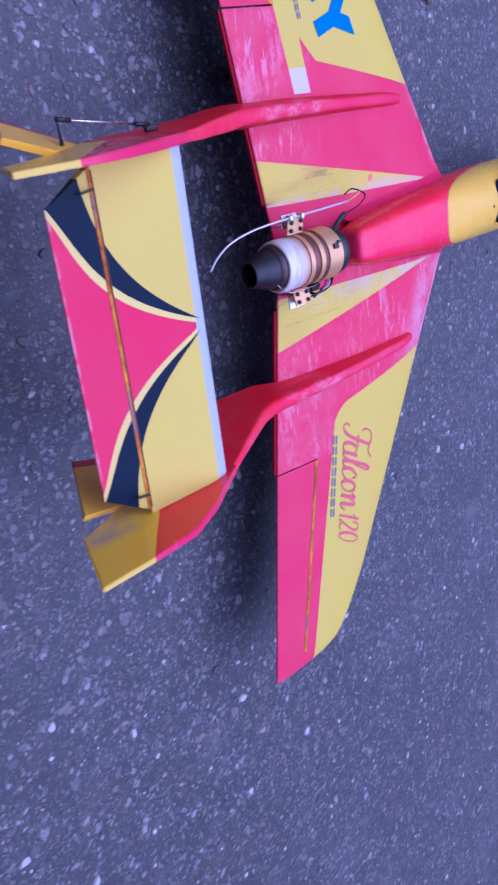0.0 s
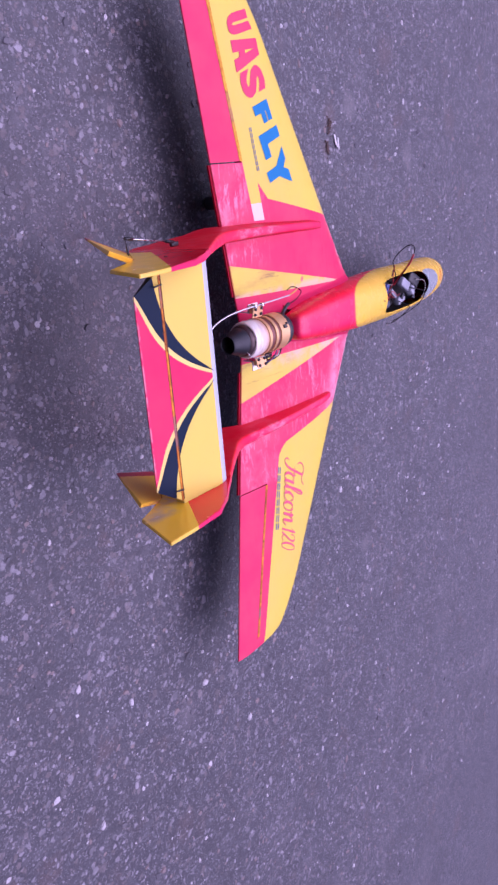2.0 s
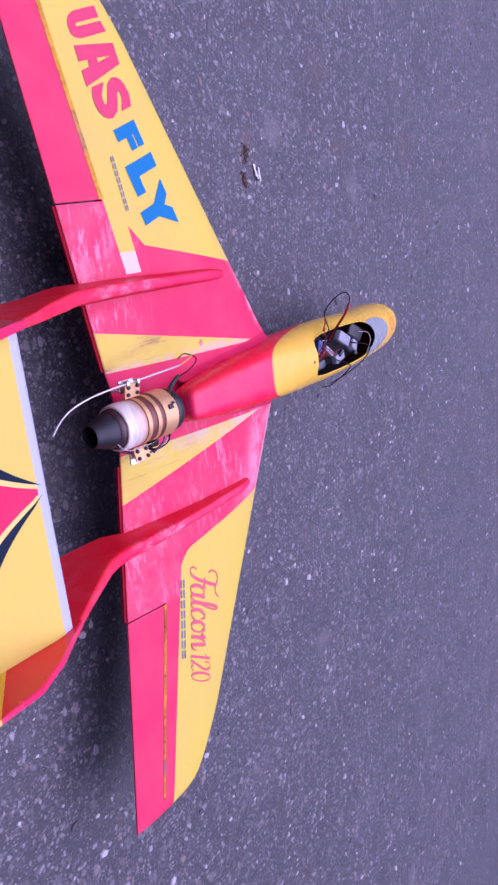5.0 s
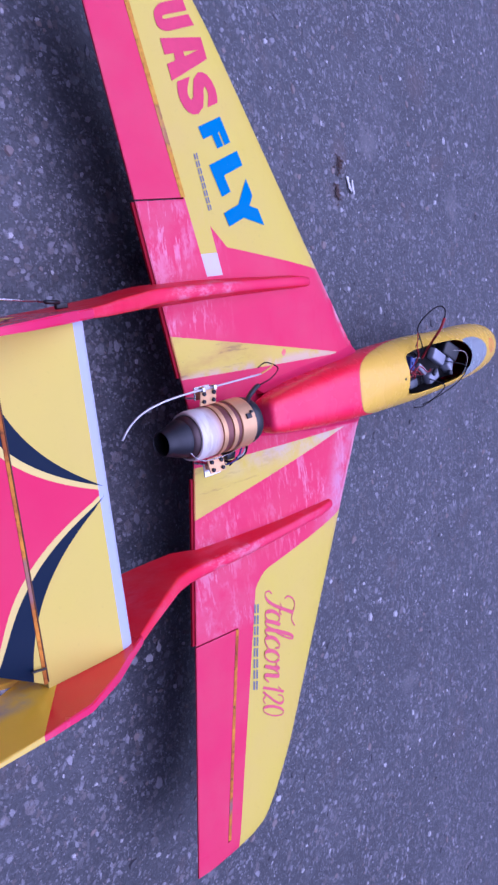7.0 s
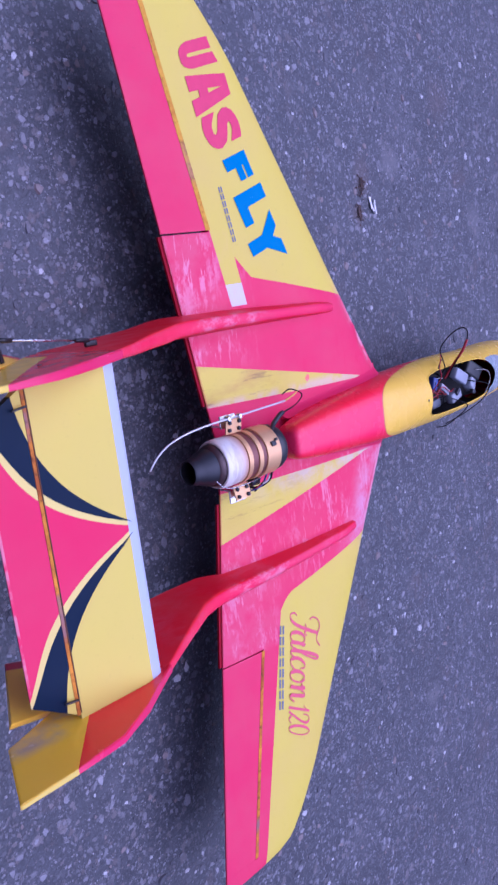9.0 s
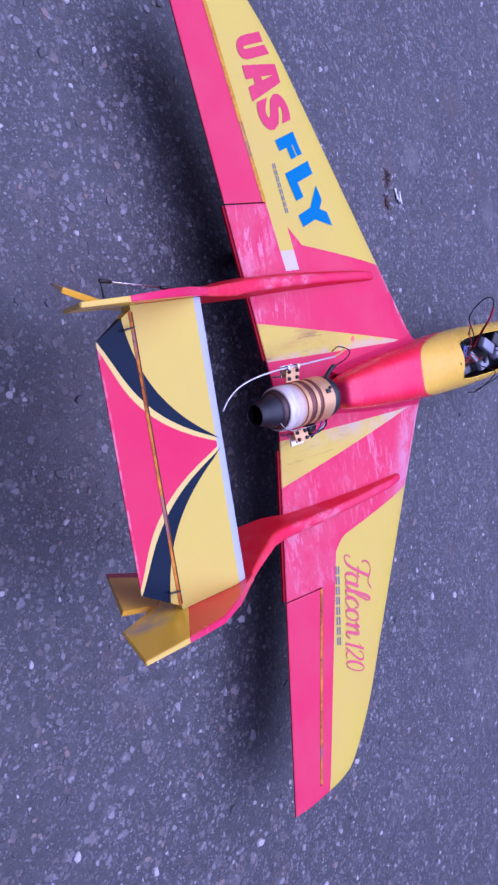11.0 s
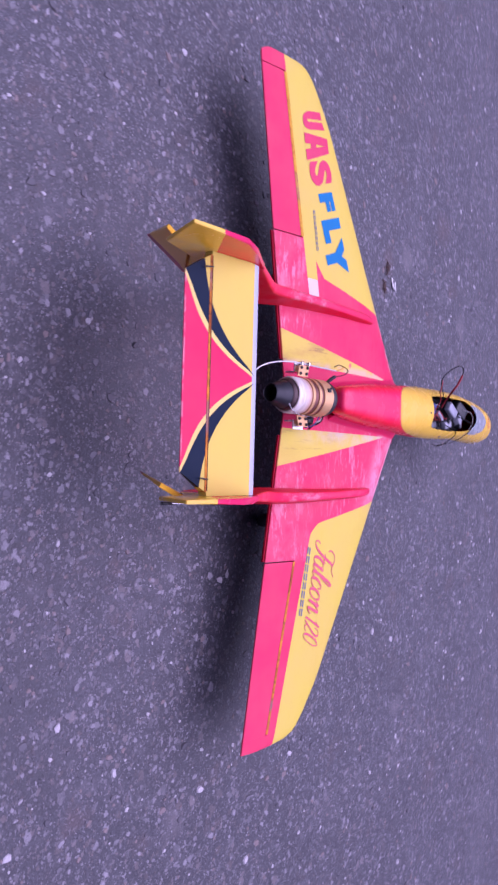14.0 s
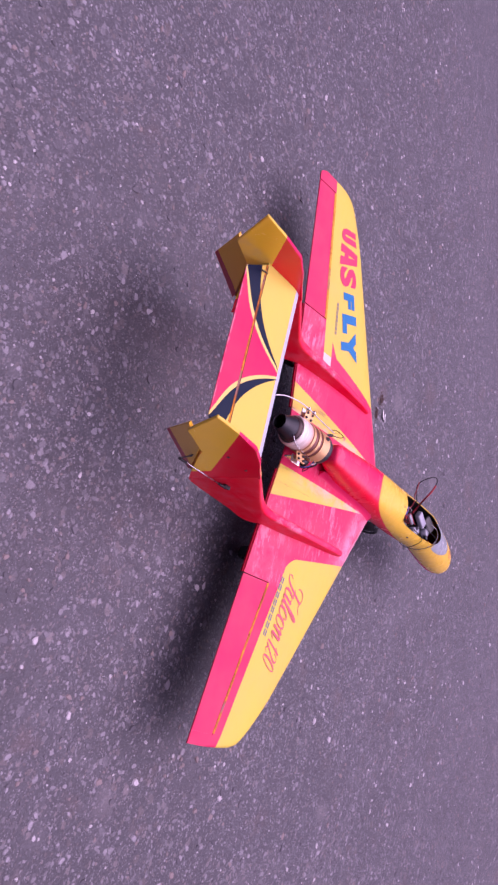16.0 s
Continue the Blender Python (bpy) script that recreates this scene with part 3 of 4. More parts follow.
def block(letter):
    """A fat flat letter in the unit square, cut out of film."""
    cu = bpy.data.curves.new("text", "CURVE")
    cu.dimensions, cu.fill_mode = "2D", "BOTH"
    for pts in BLOCK[letter]:
        sp = cu.splines.new("POLY")
        sp.points.add(len(pts) - 1)
        sp.use_cyclic_u = True
        for p, (x, y) in zip(sp.points, pts):
            p.co = (x, y, 0, 1)
    ob = bpy.data.objects.new("text", cu)
    scene.collection.objects.link(ob)
    bpy.context.view_layer.update()
    me = bpy.data.meshes.new_from_object(ob.evaluated_get(bpy.context.evaluated_depsgraph_get()))
    bpy.data.objects.remove(ob)
    bm = bmesh.new()
    bm.from_mesh(me)
    bmesh.ops.subdivide_edges(bm, edges=[e for e in bm.edges if e.calc_length() > 0.3], cuts=2)
    bmesh.ops.triangulate(bm, faces=bm.faces[:])
    return bm


def on_wing(bm, start, end, top, lift=0.0009):
    """Lay a unit square on the wing's skin: start and end of the foot line, and the top of its start."""
    s, e, t = Vector(start), Vector(end), Vector(top)
    for v in bm.verts:
        p = s + (e - s) * v.co.x + (t - s) * v.co.y
        v.co = (p.x, p.y, wing_z(p.x, p.y) + lift + v.co.z)
    bm.normal_update()
    return bm


LETTERS = (
    ("U", (0.0274, 0.6830), (0.0368, 0.6415), (0.0975, 0.7013), M_INK_PINK),
    ("A", (0.0380, 0.6346), (0.0525, 0.5708), (0.1265, 0.6571), M_INK_PINK),
    ("S", (0.0545, 0.5682), (0.0774, 0.5130), (0.1346, 0.5959), M_INK_PINK),
    ("F", (0.0976, 0.5011), (0.1156, 0.4589), (0.1506, 0.5193), M_INK_BLUE),
    ("L", (0.1129, 0.4389), (0.1346, 0.3862), (0.1824, 0.4633), M_INK_BLUE),
    ("Y", (0.1224, 0.3880), (0.1573, 0.3054), (0.1967, 0.4160), M_INK_BLUE),
)
for body, a, b, c, ink in LETTERS:
    part("letter", on_wing(block(body) if body in BLOCK else glyph(body, 1.0, {"S": 0.052, "F": 0.07}.get(body, 0.088)), a, b, c), ink, WING_LEFT, "flat film letter", False)


# script letters as pen strokes: foot line 0, capitals 1 high
def oval(cx, cy, rx, ry, a0=60, turn=360):
    return [(cx + rx * math.cos(radians(a0 + turn * i / 12)), cy + ry * math.sin(radians(a0 + turn * i / 12))) for i in range(13)]


SCRIPT = {
    "F": (0.60, (((0.50, 0.98), (0.46, 0.6), (0.40, 0.25), (0.28, 0.03), (0.10, -0.02), (0.0, 0.10), (0.06, 0.20)),
                 ((0.10, 0.66), (0.0, 0.78), (0.05, 0.96), (0.25, 1.03), (0.50, 0.96), (0.75, 0.93), (0.92, 1.06)),
                 ((0.28, 0.50), (0.45, 0.54), (0.60, 0.48), (0.66, 0.56)))),
    "a": (0.55, (oval(0.20, 0.24, 0.18, 0.25), ((0.40, 0.50), (0.37, 0.25), (0.39, 0.05), (0.48, 0.0), (0.57, 0.12)))),
    "l": (0.30, (((0.0, 0.12), (0.15, 0.45), (0.24, 0.85), (0.18, 1.0), (0.10, 0.85), (0.08, 0.4), (0.10, 0.08), (0.20, 0.0), (0.32, 0.12)),)),
    "c": (0.44, (((0.34, 0.36), (0.32, 0.46), (0.20, 0.50), (0.06, 0.36), (0.03, 0.18), (0.12, 0.01), (0.28, 0.02), (0.44, 0.16)),)),
    "o": (0.46, (oval(0.20, 0.24, 0.18, 0.25), ((0.26, 0.48), (0.36, 0.40), (0.48, 0.42)))),
    "n": (0.62, (((0.0, 0.38), (0.08, 0.50), (0.11, 0.3), (0.10, 0.0)), ((0.11, 0.22), (0.22, 0.45), (0.34, 0.48), (0.37, 0.25), (0.39, 0.04), (0.48, 0.0), (0.60, 0.14)))),
    "1": (0.34, (((0.0, 0.72), (0.14, 0.86), (0.20, 1.0)), ((0.20, 1.0), (0.17, 0.5), (0.16, 0.0)))),
    "2": (0.56, (((0.04, 0.70), (0.06, 0.90), (0.22, 1.0), (0.40, 0.86), (0.36, 0.6), (0.16, 0.25), (0.0, 0.0)), ((0.0, 0.02), (0.16, 0.10), (0.34, 0.0), (0.50, 0.10)))),
    "0": (0.50, (oval(0.22, 0.5, 0.20, 0.5),)),
}


def script(text, thick=0.108, thin=0.022, slant=0.46):
    """Pen lettering, thick on the strokes that go down, scaled to the unit square."""
    bm = bmesh.new()
    at, layer = 0.0, 0
    for ch in text:
        step, strokes = SCRIPT[ch]
        for pts in strokes:
            p = [Vector((x + at + slant * y, y)) for x, y in pts]
            fine = []
            ext = [2 * p[0] - p[1], *p, 2 * p[-1] - p[-2]]
            for i in range(1, len(ext) - 2):
                p0, p1, p2, p3 = ext[i - 1:i + 3]
                for k in range(5):
                    t = k / 5
                    fine.append(0.5 * (2 * p1 + (p2 - p0) * t + (2 * p0 - 5 * p1 + 4 * p2 - p3) * t * t + (3 * p1 - p0 - 3 * p2 + p3) * t ** 3))
            fine.append(p[-1])
            pairs = []
            for i, q in enumerate(fine):
                d = (fine[min(i + 1, len(fine) - 1)] - fine[max(i - 1, 0)]).normalized()
                w = 0.5 * (thin + (thick if d.y < 0 else thick * 0.35) * abs(d.y) ** 1.6)
                pairs.append((bm.verts.new((q.x - d.y * w, q.y + d.x * w, layer * 0.00012)), bm.verts.new((q.x + d.y * w, q.y - d.x * w, layer * 0.00012))))
            for (a, b), (c, d) in zip(pairs, pairs[1:]):
                bm.faces.new((a, b, d, c))
            layer += 1
        at += step
    lo = [min(v.co[i] for v in bm.verts) for i in (0, 1)]
    hi = [max(v.co[i] for v in bm.verts) for i in (0, 1)]
    for v in bm.verts:
        v.co = ((v.co.x - lo[0]) / (hi[0] - lo[0]), (v.co.y - lo[1]) / (hi[1] - lo[1]), v.co.z)
    return bm


for body, a, b, c in (("Falcon", (0.1265, -0.3392), (0.0916, -0.5150), (0.2115, -0.3540)), ("120", (0.0885, -0.5190), (0.0770, -0.5890), (0.1480, -0.5290))):
    part("lettering", on_wing(script(body), a, b, c), M_INK_FADED, WING_RIGHT, "faded pink script lettering", False)


def bars(parent, start, end, top, n=8):
    """A maker's mark drawn as a row of plain bars."""
    s, e, t = Vector(start), Vector(end), Vector(top)
    for i in range(n):
        bm = bmesh.new()
        bmesh.ops.create_grid(bm, x_segments=2, y_segments=2, size=0.5)
        for v in bm.verts:
            v.co = (v.co.x + 0.5, v.co.y + 0.5, 0)
        d, up = (e - s) / n, t - s
        part("mark_bar", on_wing(bm, s + d * i, s + d * (i + 0.8), s + d * i + up * 0.36, 0.0008), M_INK_GREY, parent, "", False)
        for a, b, c, h in ((0.0, 0.8, 0.62, 0.38),):
            bm = bmesh.new()
            bmesh.ops.create_grid(bm, x_segments=2, y_segments=2, size=0.5)
            for v in bm.verts:
                v.co = (v.co.x + 0.5, v.co.y + 0.5, 0)
            part("mark_bar", on_wing(bm, s + d * (i + a) + up * c, s + d * (i + b) + up * c, s + d * (i + a) + up * (c + h), 0.0008), M_INK_GREY, parent, "", False)


bars(WING_RIGHT, (0.0964, -0.3552), (0.0642, -0.5199), (0.1075, -0.3585))
bars(WING_LEFT, (0.0812, 0.4574), (0.1016, 0.3613), (0.0890, 0.4590))


# fuselage: x, centre height, half width, half height
HULL = (
    (0.124, 0.265, 0.018, 0.018), (0.128, 0.263, 0.027, 0.026), (0.136, 0.260, 0.032, 0.031), (0.160, 0.256, 0.037, 0.037), (0.220, 0.244, 0.045, 0.046),
    (0.300, 0.232, 0.053, 0.055), (0.400, 0.221, 0.061, 0.062), (0.470, 0.216, 0.067, 0.065), (0.560, 0.213, 0.071, 0.066),
    (0.650, 0.210, 0.072, 0.065), (0.740, 0.207, 0.070, 0.064),
    (0.8, 0.204, 0.067, 0.064), (0.86, 0.1891, 0.067, 0.064), (0.92, 0.1743, 0.0669, 0.0639), (0.98, 0.1594, 0.0661, 0.0632), (1.04, 0.1446, 0.0638, 0.061), (1.09, 0.1322, 0.0594, 0.0568),
    (1.13, 0.1223, 0.0529, 0.0505), (1.16, 0.1149, 0.0448, 0.0428), (1.182, 0.1094, 0.0356, 0.034), (1.197, 0.1057, 0.026, 0.0248), (1.206, 0.1035, 0.0168, 0.016), (1.2115, 0.1021, 0.0049, 0.0047),
)


def hull(x):
    for a, b in zip(HULL, HULL[1:]):
        if a[0] <= x <= b[0]:
            k = (x - a[0]) / (b[0] - a[0])
            return [p + (q - p) * k for p, q in zip(a, b)][1:]
    return HULL[-1][1:]


OPEN = ((0.568, 0.034), (0.572, 0.040), (0.585, 0.045), (0.62, 0.049), (0.70, 0.050), (0.76, 0.0485), (0.80, 0.046), (0.83, 0.041), (0.85, 0.034), (0.866, 0.024), (0.876, 0.012), (0.880, 0.0))


def drift(x):
    """The nose points a little to the right."""
    return -0.013 * max(0.0, (x - 0.8) / 0.412)


def gap_half(x):
    """Half width of the cockpit opening."""
    for a, b in zip(OPEN, OPEN[1:]):
        if a[0] <= x <= b[0]:
            return a[1] + (b[1] - a[1]) * (x - a[0]) / (b[0] - a[0])
    return 0.0


def hull_ring(x, n=48, inset=0.0):
    zc, hw, hh = hull(x)
    hw, hh = max(hw - inset, 0.002), max(hh - inset, 0.002)
    g = gap_half(x)
    a0 = math.asin(min(0.95, g / hw)) ** 1.0
    ring = []
    for i in range(n + 1):
        a = a0 + (2 * math.pi - 2 * a0) * i / n
        c, s = math.cos(a), math.sin(a)
        k = 0.86 if c < 0 else 0.56 + 0.44 * min(max((x - 0.38) / 0.18, 0.0), 1.0)
        ring.append((x, drift(x) - hw * math.copysign(abs(s) ** k, s), zc + hh * math.copysign(abs(c) ** k, c)))
    return ring


def fuselage():
    xs = sorted({h[0] for h in HULL} | {o[0] for o in OPEN} | {0.5679, 0.8801} | set(steps(0.14, 1.18, 46)))
    bm = bmesh.new()
    outer = [hull_ring(x) for x in xs]
    vs = loft(bm, outer, False, False)
    bm.faces.new(vs[0][:-1])
    bm.faces.new(vs[-1][:-1])
    bmesh.ops.remove_doubles(bm, verts=bm.verts[:], dist=0.0002)
    body = sharp(part("fuselage", bm, M_FUS, JET, "pink fuselage with a yellow nose and open cockpit"), 50)
    # rim of the opening and the shell inside it
    bm = bmesh.new()
    xin = [x for x in xs if 0.56 <= x <= 0.90]
    loft(bm, [hull_ring(x, 48, 0.0022) for x in xin], False, False)
    part("inner_shell", bm, M_INSIDE, body, "dark bare inside of the nose")
    bm = bmesh.new()
    loop = [(x, g) for x, g in OPEN] + [(x, -g) for x, g in reversed(OPEN[:-1])]
    pts = []
    for x, g in loop:
        zc, hw, hh = hull(x)
        pts.append((x, g + drift(x), zc + hh * math.sqrt(max(0.0, 1 - (g / hw) ** 2)) - 0.0004))
    pts.append(pts[0])
    rod(bm, pts, 0.0016, 6, 1)
    part("cockpit_rim", bm, M_FUS, body, "cut edge of the cockpit")
    for x, y, wide in ((0.551, -0.005, 1.0), (0.675, -0.0655, 2.6)):
        zc, hw, hh = hull(x)
        bm = bmesh.new()
        z = zc + hh * math.sqrt(max(0.0, 1 - (y / hw) ** 2))
        lathe(bm, ((-0.0012, 0.0), (-0.0012, 0.0024), (0.0006, 0.0028), (0.0006, 0.0)), 0, 0, 12)
        tilt = -math.degrees(math.asin(y / hw))
        bmesh.ops.transform(bm, matrix=pose(x, y, z, tilt, 0, 0) @ pose(0, 0, 0, 0, -90, 0) @ Matrix.Diagonal((1, 1, wide, 1)), verts=bm.verts[:])
        part("screw_hole", bm, M_BLACK if wide < 2 else M_BROWNED, body)
    # wing root fillets
    for side in (1, -1):
        bm = bmesh.new()
        rings = []
        for x in steps(0.17, 0.474, 18):
            zc, hw, hh = hull(x)
            w = 0.012 + 0.012 * (x - 0.17) / 0.3
            zw = wing_z(min(x, lead(0.08) - 0.002), side * 0.08)
            h = min(0.020, (zc + hh - zw) * 0.4)
            prof = [(hw - 0.008, zw - 0.010)]
            for k in steps(0.0, 1.0, 7):
                prof.append((hw - 0.004 + (w + 0.004) * k, zw - 0.0015 + h * (1 - k) ** 2.2))
            rings.append([(x, side * u, v) for u, v in prof])
        loft(bm, rings)
        sharp(part("root_fillet", bm, M_PINK, body), 60)
    return body


FUSELAGE = fuselage()


def tail_boom(side):
    """A boom that grows out of the wing, its fin and its rudder."""
    spec = (  # x, centre y, half width of the ridge and of its foot, top, foot
        (0.341, 0.223, 0.005, 0.008, 0.217, 0.204), (0.334, 0.223, 0.008, 0.012, 0.227, 0.204), (0.29, 0.226, 0.010, 0.015, 0.237, 0.206), (0.18, 0.230, 0.010, 0.017, 0.242, 0.206),
        (0.06, 0.233, 0.011, 0.019, 0.247, 0.200), (-0.02, 0.233, 0.012, 0.020, 0.249, 0.192), (-0.05, 0.233, 0.0125, 0.019, 0.250, 0.168), (-0.08, 0.232, 0.0125, 0.017, 0.256, 0.165), (-0.12, 0.229, 0.0125, 0.014, 0.275, 0.165),
        (-0.18, 0.228, 0.011, 0.011, 0.314, 0.166), (-0.24, 0.226, 0.0088, 0.0088, 0.355, 0.168), (-0.286, 0.226, 0.0072, 0.0072, 0.386, 0.176), (-0.325, 0.226, 0.0055, 0.0055, 0.408, 0.214),
    )
    rings = []
    for x, y, w, f, t, b in spec:
        ring = [(x, side * (y + f), b), (x, side * (y + f * 0.45 + w * 0.55), b * 0.62 + t * 0.38)]
        for i in range(11):
            a = math.pi * i / 10
            ring.append((x, side * (y + w * math.cos(a)), t - w * 0.8 + w * 0.8 * max(0.0, math.sin(a)) ** 0.7))
        ring += [(x, side * (y - f * 0.45 - w * 0.55), b * 0.62 + t * 0.38), (x, side * (y - f), b)]
        rings.append(ring)
    bm = bmesh.new()
    loft(bm, rings)
    bm.normal_update()
    boom = sharp(part("tail_boom", bm, M_BOOM, JET, "red boom that rises into the fin, its lit crest coloured pink"), 45)
    boom.data.materials.append(M_LIT_CREST)
    # upward faces take the pink tone: light from above put into the colour
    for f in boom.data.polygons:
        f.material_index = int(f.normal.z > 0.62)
    outline = ((-0.29, 0.172), (-0.322, 0.205), (-0.352, 0.236), (-0.452, 0.352), (-0.551, 0.392), (-0.602, 0.513), (-0.525, 0.505), (-0.447, 0.492), (-0.380, 0.453), (-0.335, 0.420), (-0.29, 0.390))
    bm = plate(bmesh.new(), outline, side * 0.2195, side * 0.2325, 0.0018)
    for v in bm.verts:  # thinner towards the rear tip
        v.co.y -= side * max(0.0, side * v.co.y - 0.2195) * 0.5 * min(max((-0.40 - v.co.x) / 0.15, 0.0), 1.0)
    fin = sharp(part("fin", bm, M_FIN, boom, "red and yellow fin, sooty near the tail"), 30)
    fin.data.materials.append(M_FIN_LIT_RIM)
    # rim faces turned upward are painted paler, as skylight would show them
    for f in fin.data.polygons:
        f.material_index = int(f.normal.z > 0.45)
    # bare wood where the skin ends at the rudder
    bm = bmesh.new()
    rod(bm, ((-0.453, side * 0.226, 0.351), (-0.352, side * 0.226, 0.235)), 0.0048, 8, 1)
    part("rudder_hinge", bm, M_TAN, fin, "bare brown hinge wood")
    # rudder, hinged on the fin's sloping rear edge, both swung to the same side
    corners = ((-0.460, 0.352, 0.0050), (-0.543, 0.376, 0.0042), (-0.479, 0.240, 0.0014), (-0.343, 0.215, 0.0014), (-0.352, 0.230, 0.0050))
    hinge_a, hinge_b = Vector((-0.460, 0.226 * side, 0.358)), Vector((-0.348, 0.226 * side, 0.229))
    turn = Matrix.Translation(hinge_a) @ Matrix.Rotation(radians(RUDDER), 4, hinge_b - hinge_a) @ Matrix.Translation(-hinge_a)
    bm = bmesh.new()
    rings = [[(x, side * 0.226 + k * th, z) for x, z, th in corners] for k in (-1, 1)]
    loft(bm, rings)
    bmesh.ops.bevel(bm, geom=bm.edges[:], offset=0.0008, segments=1, affect="EDGES")
    bmesh.ops.transform(bm, matrix=turn, verts=bm.verts[:])
    rudder = sharp(part("rudder", bm, M_RUD, boom, "yellow rudder with a red trailing edge"), 30)
    # servo arm, pushrod and its horn on the outside
    foot, tip = turn @ Vector((-0.420, side * 0.230, 0.296)), turn @ Vector((-0.432, side * 0.256, 0.286))
    arm = Vector((-0.262, side * 0.243, 0.270))
    bm = bmesh.new()
    rod(bm, (arm, tip), 0.0013, 8, 1)
    part("pushrod", bm, M_STEEL, boom, "thin steel pushrod")
    for a, b in ((0.0, 0.16), (0.86, 1.0)):
        bm = bmesh.new()
        rod(bm, (arm.lerp(tip, a), arm.lerp(tip, b)), 0.0032, 8, 1)
        part("clevis", bm, M_BLACK, boom, "black clevis")
    bm = bmesh.new()
    rings = []
    for k, w in ((0.0, 0.013), (0.4, 0.008), (1.0, 0.004)):
        p = foot.lerp(tip, k)
        rings.append([p + Vector((dx * w, 0, dz * w)) + Vector((0, dy, 0)) for dx, dz, dy in ((-0.5, 0.6, 0), (0.5, -0.6, 0), (0.62, -0.45, 0.0), (-0.38, 0.75, 0.0))])
    loft(bm, rings)
    part("control_horn", bm, M_BLACK, rudder, "black control horn", False)
    bm = bmesh.new()
    box(bm, pose(-0.258, side * 0.2385, 0.268, 0, 0, 0), (0.020, 0.009, 0.007), 0.002)
    part("servo_arm", bm, M_BLACK, boom)
    for x, z in ((-0.346, 0.390), (-0.422, 0.400)):
        bm = bmesh.new()
        lathe(bm, ((-0.0008, 0.0), (-0.0008, 0.0030), (0.0006, 0.0034), (0.0006, 0.0)), 0, 0, 10)
        bmesh.ops.transform(bm, matrix=pose(x, side * 0.2326, z, 0, 0, 90 * side), verts=bm.verts[:])
        part("screw", bm, M_BROWNED, fin)
    return boom


RUDDER = 30  # degrees, both trailing edges to the aircraft's left
BOOM_LEFT, BOOM_RIGHT = tail_boom(1), tail_boom(-1)


def tail_z(x):
    """Upper skin of the tailplane."""
    u = (-0.315 - x) / 0.205
    return 0.396 + 0.012 * math.sqrt(max(0.0, min(u * 6, 1.0))) + 0.004 * u


def tailplane():
    bm = bmesh.new()
    rings = []
    for y in steps(-0.219, 0.219, 10):
        xs = [-0.3145 - 0.141 * (0.5 - 0.5 * math.cos(math.pi * i / 12)) for i in range(13)]
        rings.append([(x, y, tail_z(x)) for x in xs] + [(x, y, 0.396 - 0.005 * min(1, (-0.3145 - x) * 30)) for x in reversed(xs)])
    loft(bm, rings)
    ob = sharp(part("tailplane", bm, M_TAIL, JET, "pink and yellow tailplane with navy curves and silver leading edge"))
    bm = bmesh.new()
    rings = []
    for k in steps(-1.0, 1.0, 10):
        ring = []
        for u in steps(0, 1, 6):
            x = -0.461 - 0.058 * u
            ring.append((x, k * (0.2105 - 0.034 * u), tail_z(x) - 0.004 * u))
        for u in reversed(steps(0, 1, 6)):
            x = -0.461 - 0.058 * u
            ring.append((x, k * (0.2105 - 0.034 * u), tail_z(x) - 0.004 * u - 0.013 * (1 - u) - 0.002))
        rings.append(ring)
    loft(bm, rings)
    sharp(part("elevator", bm, M_TAIL, ob))
    bm = bmesh.new()
    rings = [[(x, y, z) for x, z in ((-0.4560, 0.4115), (-0.4608, 0.4115), (-0.4608, 0.402), (-0.4560, 0.402))] for y in steps(-0.212, 0.212, 8)]
    loft(bm, rings)
    part("hinge_strip", bm, M_TAN, ob, "bare brown hinge strip", False)
    for x, mat in ((-0.4549, M_HINGE_GAP),):
        bm = bmesh.new()
        box(bm, pose(x, 0.0, 0.4085), (0.0016, 0.420, 0.0072), 0.0004)
        part("hinge_gap", bm, mat, ob, "dark grimy hinge gap", False)
    for side in (1, -1):
        bm = bmesh.new()
        box(bm, pose(-0.468, side * 0.188, 0.4165, 0, 0, 8 * side), (0.020, 0.0025, 0.004), 0.0008)
        part("hinge_pin", bm, M_BLACK, ob)
    return ob


TAILPLANE = tailplane()

AX = 0.249  # the engine's axis


def ring_part(name, profile, mat, parent, label="", n=48):
    bm = bmesh.new()
    lathe(bm, profile, 0.0, AX, n)
    return sharp(part(name, bm, mat, parent, label), 40)


